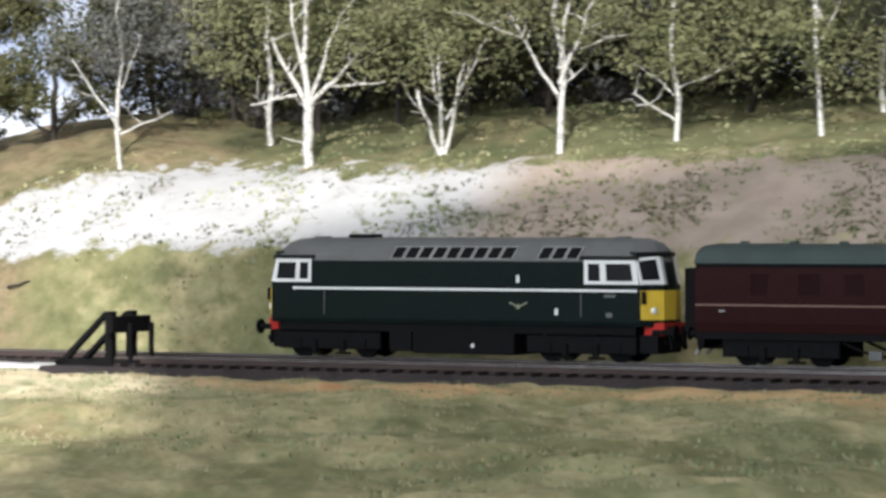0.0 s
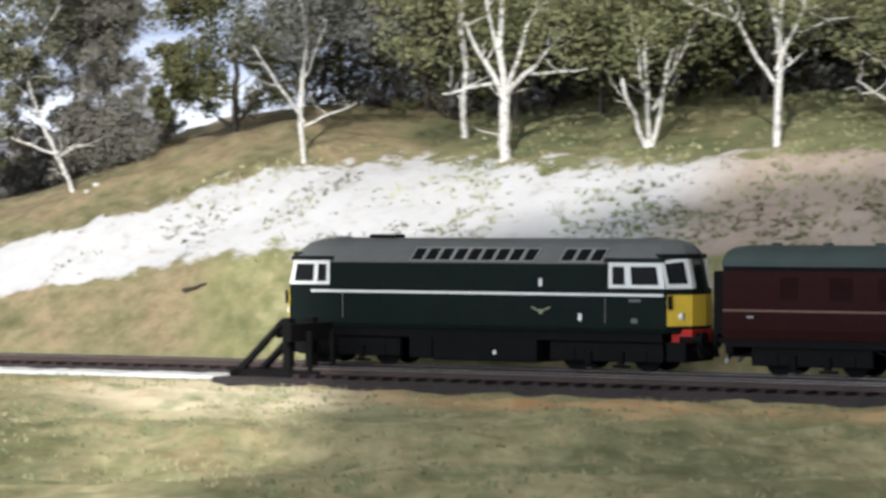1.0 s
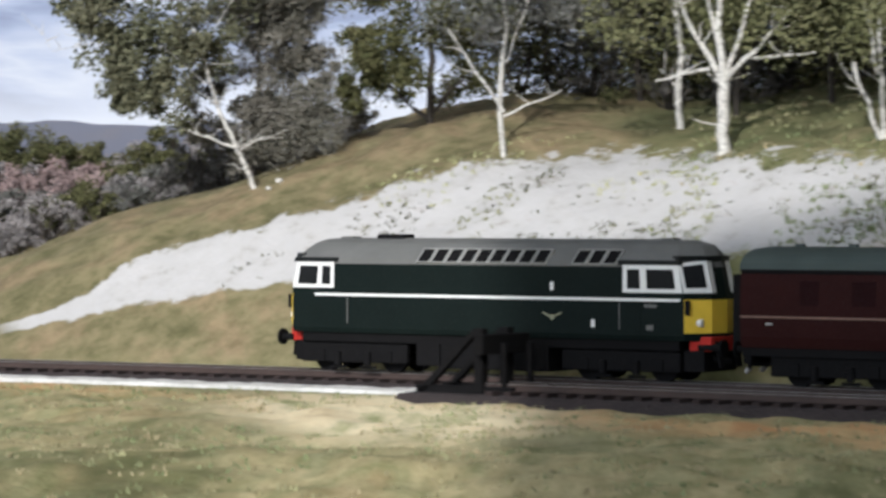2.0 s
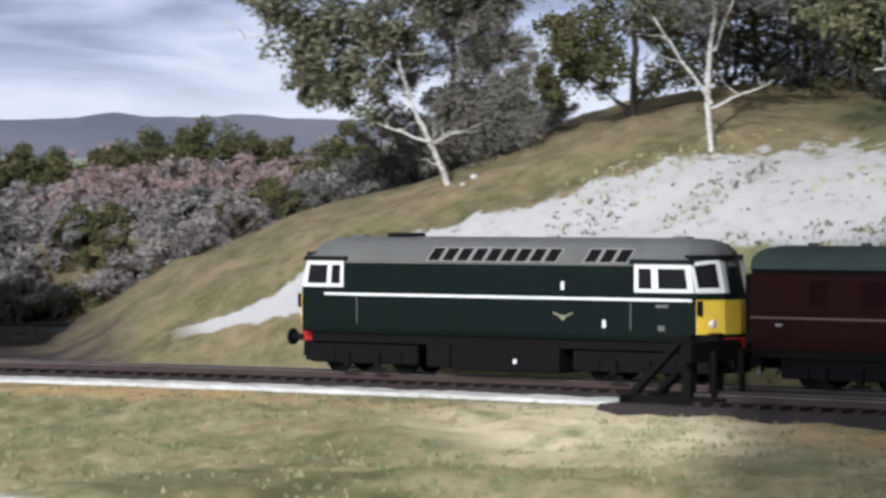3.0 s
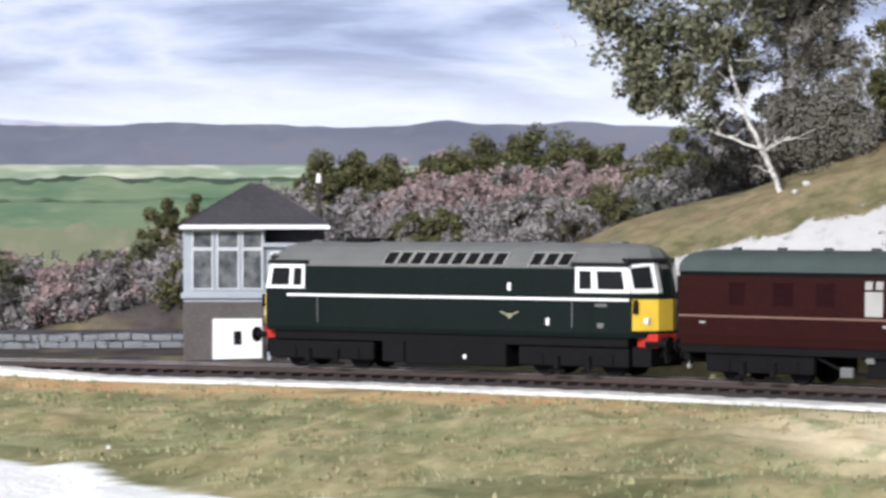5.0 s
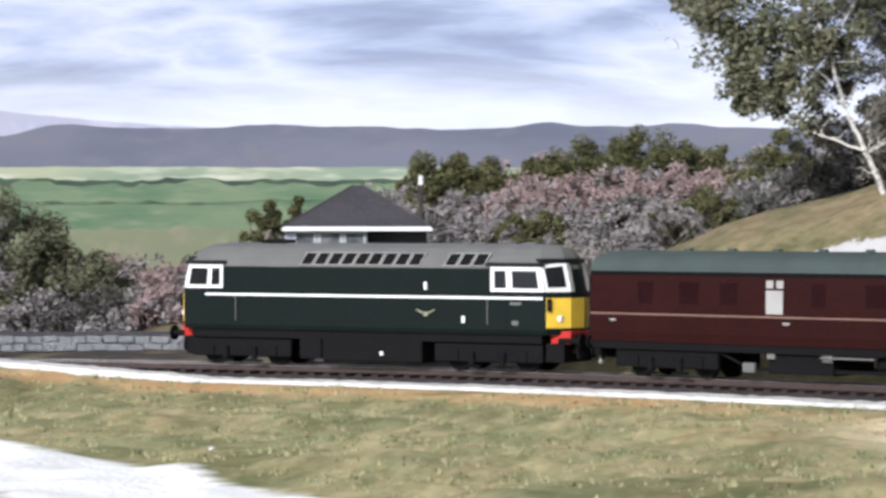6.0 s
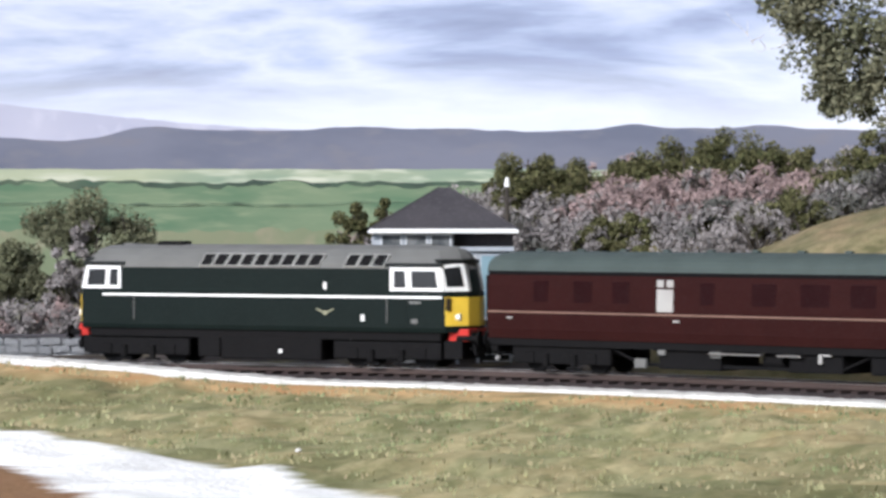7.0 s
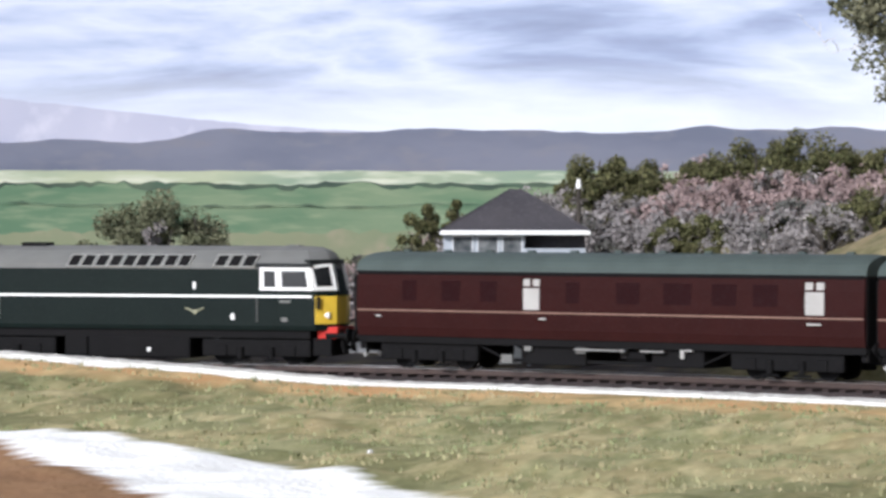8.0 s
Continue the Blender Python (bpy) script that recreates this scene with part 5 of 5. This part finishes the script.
# ---- signal box ----
def build_signal_box():
    d = 1.505
    p = polar(-19.88, d)
    th = empty("signal_box", pose(p.x, p.y, RAIL + LOW, 0, 0, 19.88 - 1.0))
    K = d / 5500.0                      # metres in a unit of the drawing
    X = lambda px: (px - 345) * K
    Z = lambda py: (652 - py) * K
    D = 0.050
    part("base_wall", box(X(218), X(362), 0, D, 0, Z(532), 0.0004), M_BRICKWALL, th, "grey-brown brick base")
    part("base_wall", box(X(362), X(468), 0.014, D, 0, Z(532), 0.0004), M_BRICKWALL, th, "grey-brown brick base")
    part("upper_wall", box(X(218), X(362), 0.0006, D, Z(532), Z(402)), M_BLUEGREY, th, "pale blue-grey boarding")
    part("upper_wall", box(X(362), X(468), 0.014, D, Z(552), Z(402)), M_SLATE, th, "dark boarding under the eaves")
    porch = part("porch", box(X(362), X(468), 0.002, 0.014, Z(552), Z(430), 0.0003), M_BLUEGREY, th, "pale boarded porch")
    part("door", box(X(412), X(455), 0.0012, 0.004, Z(549), Z(444), 0.0002), M_BLUEDOOR, th, "blue painted door")
    part("porch_roof", box(X(358), X(470), -0.001, 0.015, Z(436), Z(428), 0.0003), M_BLUEGREY, th)
    # windows: three bays, each with a lower and an upper light
    for a, b in ((236, 268), (280, 314), (324, 356)):
        for lo, hi in ((508, 442), (436, 408)):
            c = [(X(a), 0.0006, Z(lo)), (X(b), 0.0006, Z(lo)), (X(b), 0.0006, Z(hi)), (X(a), 0.0006, Z(hi))]
            w = part("window", slab(c, 0.0002, 0.0003), M_BOXPANE, th, "dark glazed window")
            o = [(X(a) - 0.0006, 0.0006, Z(lo) - 0.0006), (X(b) + 0.0008, 0.0006, Z(lo) - 0.0008), (X(b) + 0.0008, 0.0006, Z(hi) + 0.0008), (X(a) - 0.0008, 0.0006, Z(hi) + 0.0008)]
            part("window_frame", surround(o, c, 0.0010), M_BOXFRAME, w)
    part("sill", box(X(214), X(362), -0.0012, 0.001, Z(526), Z(516), 0.0003), M_BLUEGREY, th)
    for lo, hi in ((490, 470), (466, 446)):
        c = [(X(375), 0.002, Z(lo)), (X(400), 0.002, Z(lo)), (X(400), 0.002, Z(hi)), (X(375), 0.002, Z(hi))]
        w = part("window", slab(c, 0.0002, 0.0003), M_BOXPANE, th, "small porch window")
        part("window_frame", surround([(c[0][0] - .0006, .002, c[0][2] - .0006), (c[1][0] + .0006, .002, c[1][2] - .0006), (c[2][0] + .0006, .002, c[2][2] + .0006), (c[3][0] - .0006, .002, c[3][2] + .0006)], c, 0.0008), M_WHITE, w)
    part("locking_room_door", box(X(270), X(357), -0.0008, 0.002, 0.0003, Z(562), 0.0002), M_WHITE, th, "large white boarded door")
    part("door_window", box(X(307), X(321), -0.0011, 0.0, Z(608), Z(584), 0.0002), M_BLACK, th)
    # hipped slate roof with white fascia
    x0, x1, y0, y1 = X(212), X(478), -0.006, D + 0.006
    part("fascia", box(x0, x1, y0, y1, Z(404), Z(396), 0.0003), M_WHITE, th, "white eaves board")
    ax0, ax1, ay = X(336), X(352), (y0 + y1) / 2
    part("roof", rings([[(x0, y0, Z(397)), (x1, y0, Z(397)), (x1, y1, Z(397)), (x0, y1, Z(397))], [(ax0, ay - 0.0005, Z(322)), (ax1, ay - 0.0005, Z(322)), (ax1, ay + 0.0005, Z(322)), (ax0, ay + 0.0005, Z(322))]]), M_SLATE, th, "hipped dark slate roof")
    for a, b in (((x0, y0), (ax0, ay)), ((x1, y0), (ax1, ay)), ((x0, y1), (ax0, ay)), ((x1, y1), (ax1, ay))):
        part("hip_tile", rod((a[0], a[1], Z(397)), (b[0], b[1], Z(322)), 0.0006), M_SLATE, th)
    # stair to the door with white rails
    st = part("landing", box(X(412), X(468), -0.010, 0.002, Z(556), Z(550)), M_BLUEGREY, th)
    for i in range(7):
        zz = Z(556) * (1 - (i + 1) / 8)
        part("stair_tread", box(X(414), X(462), -0.010 - 0.0028 * (i + 1), -0.0066 - 0.0028 * (i + 1), zz, zz + 0.0007), M_STONE, th)
    for px in (370, 406, 464):
        part("post", box(X(px - 3), X(px + 3), -0.012, -0.0104, 0, Z(500 if px > 370 else 548), 0.0002), M_BLUEGREY, th)
    part("rail", box(X(370), X(406), -0.0118, -0.0106, Z(616), Z(611)), M_BLUEGREY, th)
    part("back_board", box(X(366), X(466), 0.010, 0.0135, 0, Z(552)), M_DARKTRIM, th)
    part("porch_apron", box(X(362), X(408), -0.0016, 0.0024, Z(552), Z(500), 0.0002), M_BLUEGREY, th)
    return tagged(th, "two-storey signal box with slate hip roof and blue door", "signal box")


build_signal_box()


# ---- stone wall beyond the line ----
def build_stone_wall():
    """A low wall at the foot of the scrub, following a curve round the layout's far side."""
    th = tagged(empty("wall_stone_boundary"), "low grey stone wall with dark coping at the scrub's foot", "wall", kind="structure")
    rnd = random.Random(8)
    R, A0, A1 = 1.592, -29.5, -15.9

    def bent(r0, r1, z0, z1):
        loops = []
        for k in range(61):
            az = A0 + (A1 - A0) * k / 60
            a, b = polar(az, r0), polar(az, r1)
            loops.append([(a.x, a.y, z0), (a.x, a.y, z1), (b.x, b.y, z1), (b.x, b.y, z0)])
        return rings(loops)
    part("wall_core", bent(R, R + 0.006, RAIL - 0.012, RAIL + 0.0078), M_STONE, th)
    part("coping", bent(R - 0.0016, R + 0.0075, RAIL + 0.0078, RAIL + 0.0092), M_SLATE, th, "dark coping course")
    me = None
    for row in range(4):
        az = A0 + 0.1 * (row % 2)
        while az < A1 - 0.3:
            L = rnd.uniform(0.006, 0.011)
            if me is None:
                ob = part("stone", box(-0.5, 0.5, -0.0012, 0.0012, -0.0019, 0.0019, 0.0004), M_STONE, th)
                me = ob.data
            else:
                ob = new("stone", me)
                ob.parent = th
            step = math.degrees(L / R)
            p = polar(az + step / 2, R - 0.0006 + rnd.uniform(-.0008, .0006))
            ob.matrix_basis = pose(p.x, p.y, RAIL - 0.0070 + row * 0.0042 + rnd.uniform(-.0004, .0004), 0, rnd.uniform(-5, 5), -(az + step / 2)) @ Matrix.Diagonal((L * rnd.uniform(0.82, 0.96), 1, rnd.uniform(0.8, 1.02), 1))
            az += step


build_stone_wall()


# ---- small things ----
def build_post():
    p = polar(-18.71, 1.66)
    g = ground_z(p.x, p.y)
    th = empty("telegraph_post", pose(p.x, p.y, g, 0, 0, 18.7))
    part("pole", rod((0, 0, -0.004), (0, 0, EYE + 0.0195 - g), 0.0017, 0.0013, 10), M_DARKBARK, th)
    part("cap", rod((0, 0, EYE + 0.0190 - g), (0, 0, EYE + 0.0240 - g), 0.0016, 0.0010, 10), M_WHITE, th, "white painted cap")
    part("crossarm", box(-0.005, 0.005, -0.0012, 0.0, EYE + 0.012 - g, EYE + 0.0135 - g), M_DARKBARK, th)
    tagged(th, "dark wooden post with a white cap behind the signal box", "post")


build_post()


def build_stone(az, d, r, seed, label):
    rnd = random.Random(seed)
    p = polar(az, d)
    bm = bmesh.new()
    bmesh.ops.create_icosphere(bm, subdivisions=2, radius=r)
    for v in bm.verts:
        v.co *= rnd.uniform(0.8, 1.15)
        v.co.z *= 0.7
    ob = link("stone", bm, M_CHIP, smooth=True)
    ob.matrix_basis = pose(p.x, p.y, ground_z(p.x, p.y) + r * 0.35, 0, 0, rnd.uniform(0, 90))
    return tagged(ob, label, "stone")


build_stone(-22.56, 0.970, 0.0011, 1, "small white stone in the near grass")
build_stone(-9.75, 1.418, 0.0020, 2, "white stone at the foot of the leaning birch")
build_stone(-9.95, 1.412, 0.0014, 3, "white stone at the foot of the leaning birch")


def build_twig():
    p = polar(-7.74, td(-7.74) + 0.085)
    bm = bmesh.new()
    limb(bm, wander((-0.006, 0, 0), (0.006, 0, 0.0035), random.Random(3), 4, 0.05), 0.0009, 0.0005, 6)
    ob = link("fallen_twig", bm, M_DARKBARK)
    ob.matrix_basis = pose(p.x, p.y, ground_z(p.x, p.y) + 0.0012, 0, 0, 7)
    return tagged(ob, "dark fallen twig lying on the grassy bank", "twig")


build_twig()


# ---- tufts ----
def scatter(name, n, mat, size, want, label, seed, rise=0.9, face=False, edge=None):
    """Small blades strewn where want() allows, as one sheet of stuff."""
    rnd = np.random.RandomState(seed)
    x, y = rnd.uniform(-1.15, 0.62, n), rnd.uniform(0.42, 1.62, n)
    if face:
        pts = [on_line(a, b) for a, b in zip(rnd.uniform(-0.75, 0.12, n), rnd.uniform(0.05, 0.19, n))]
        x, y = np.array([p.x for p in pts]), np.array([p.y for p in pts])
    z, chalk, s, w, n1, n2, field, tail = bank(x, y)
    keep = want(x, y, s, w, chalk, smooth_noise(x, y, 18, seed), rnd.uniform(0, 1, n))
    if edge:
        keep = keep & (field > edge[0]) & (field < edge[1])
    vs, fs = [], []
    r2 = random.Random(seed)
    for a, b, c in zip(x[keep], y[keep], z[keep]):
        for _ in range(5):
            px, py = a + r2.gauss(0, size), b + r2.gauss(0, size)
            ang, L, W = r2.uniform(0, 6.28), size * r2.uniform(0.6, 1.5) * rise, size * r2.uniform(0.25, 0.6)
            lx, ly = r2.gauss(0, 0.6) * size, r2.gauss(0, 0.6) * size
            k = len(vs)
            vs += [(px - W * math.cos(ang), py - W * math.sin(ang), RAIL + c - 0.001), (px + W * math.cos(ang), py + W * math.sin(ang), RAIL + c - 0.001), (px + lx, py + ly, RAIL + c + L)]
            fs.append((k, k + 1, k + 2))
    me = bpy.data.meshes.new(name)
    me.from_pydata(vs, [], fs)
    me.materials.append(mat)
    return tagged(new(name, me), label, "grass", kind="stuff")


M_TUFTGREEN = material("green_static_grass", (0.190, 0.225, 0.105), (0.34, 0.31, 0.17), 9, 200, 0.95, bump=0, third=(0.14, 0.16, 0.07), vary=0.3)
M_TUFTTAN = material("straw_static_grass", (0.37, 0.315, 0.185), (0.29, 0.27, 0.15), 9, 200, 0.95, bump=0, third=(0.38, 0.28, 0.17), vary=0.25)
grassy = lambda x, y, s, w, chalk: (chalk < 0.3) & (cess_at(s, w) < 0.35) & ((w < -0.044) & ((w < -0.078) | (s > -0.16)) | (w > 0.037) & (s < -0.13)) & (np.hypot(x, y) > np.interp(np.degrees(np.arctan2(x, y)), [-40, -29.3, -25, -20.5, -12, 0], [1.24, 1.11, 0.985, 0.85, 0.66, 0.42]))
scatter("grass_tufts", 20000, M_TUFTGREEN, 0.0015, lambda x, y, s, w, c, n, u: grassy(x, y, s, w, c) & (n > -0.15), "short green static grass on the banks", 31)
scatter("straw_tufts", 12000, M_TUFTTAN, 0.0014, lambda x, y, s, w, c, n, u: grassy(x, y, s, w, c) & (n < 0.12), "short straw-coloured static grass on the banks", 32)
scatter("chalk_tufts", 15000, M_LEAFDARK, 0.0012, lambda x, y, s, w, c, n, u: (c > 0.4) & (u < np.interp(s, [-0.6, -0.35, -0.2, 0.0], [0.95, 0.95, 0.80, 0.30])) & (n > np.interp(s, [-0.5, -0.2, 0.0], [-0.15, -0.10, 0.1])), "dark green tufts dotted over the chalk face", 33, 0.8, True)
scatter("olive_tufts", 7000, M_TUFTGREEN, 0.0016, lambda x, y, s, w, c, n, u: (c > 0.3) & (n < np.interp(s, [-0.5, -0.15, 0.0], [0.05, -0.10, -0.3])), "olive grass creeping down the chalk face", 34, 0.8, True)
M_TUFTPALE = material("pale_yellow_green_tufts", (0.40, 0.40, 0.20), (0.30, 0.31, 0.14), 40, 300, 0.95, bump=0, third=(0.50, 0.48, 0.28), vary=0.3)
scatter("edge_tufts", 9000, M_TUFTPALE, 0.0013, lambda x, y, s, w, c, n, u: (n > -0.12) & (u < 0.45) & (s < -0.02), "pale yellow-green tufts along the chalk's upper edge", 35, 0.8, True, (0.66, 0.84))
scatter("brow_tufts", 7000, M_LEAFDARK, 0.0012, lambda x, y, s, w, c, n, u: (n < 0.2) & (u < 0.35) & (s < -0.03), "dark tufts along the chalk's upper edge", 36, 0.6, True, (0.60, 0.82))


# ---- the train's run ----
RUN = [(0.0, -0.3701), (0.5, -0.3233), (1.0, -0.2802), (1.5, -0.2309), (3.0, -0.0924), (3.5, -0.0453), (4.0, 0.0), (4.5, 0.0505), (6.0, 0.1970), (6.5, 0.2467), (7.0, 0.2965), (7.5, 0.3511), (8.0, 0.4042)]


def run_at(t):
    ts, ss = zip(*RUN)
    return float(np.interp(t, ts, ss))


def chord(s, half):
    """Pose of a vehicle whose bogies stand on the line."""
    a, b = on_line(s + half), on_line(s - half)
    m = (a + b) / 2
    return pose(m.x, m.y, RAIL + 0.0002, 0, 0, math.degrees(math.atan2(b.y - a.y, b.x - a.x)))


def motions():
    times = [0.25 * k for k in range(33)]
    walk(loco, [(t, chord(run_at(t), 0.064)) for t in times])
    walk(coach, [(t, chord(run_at(t) - 0.2482, 0.0925)) for t in times])
    walk(coach_two, [(t, chord(run_at(t) - 0.2482 - 0.2730, 0.0925)) for t in times])
    for ws, a, r in WHEELS:
        walk(ws, [(t, pose(a, 0, r) @ pose(0, 0, 0, 0, -math.degrees((run_at(t) - RUN[0][1]) / r), 0)) for t in [0.1 * k for k in range(81)]])


motions()
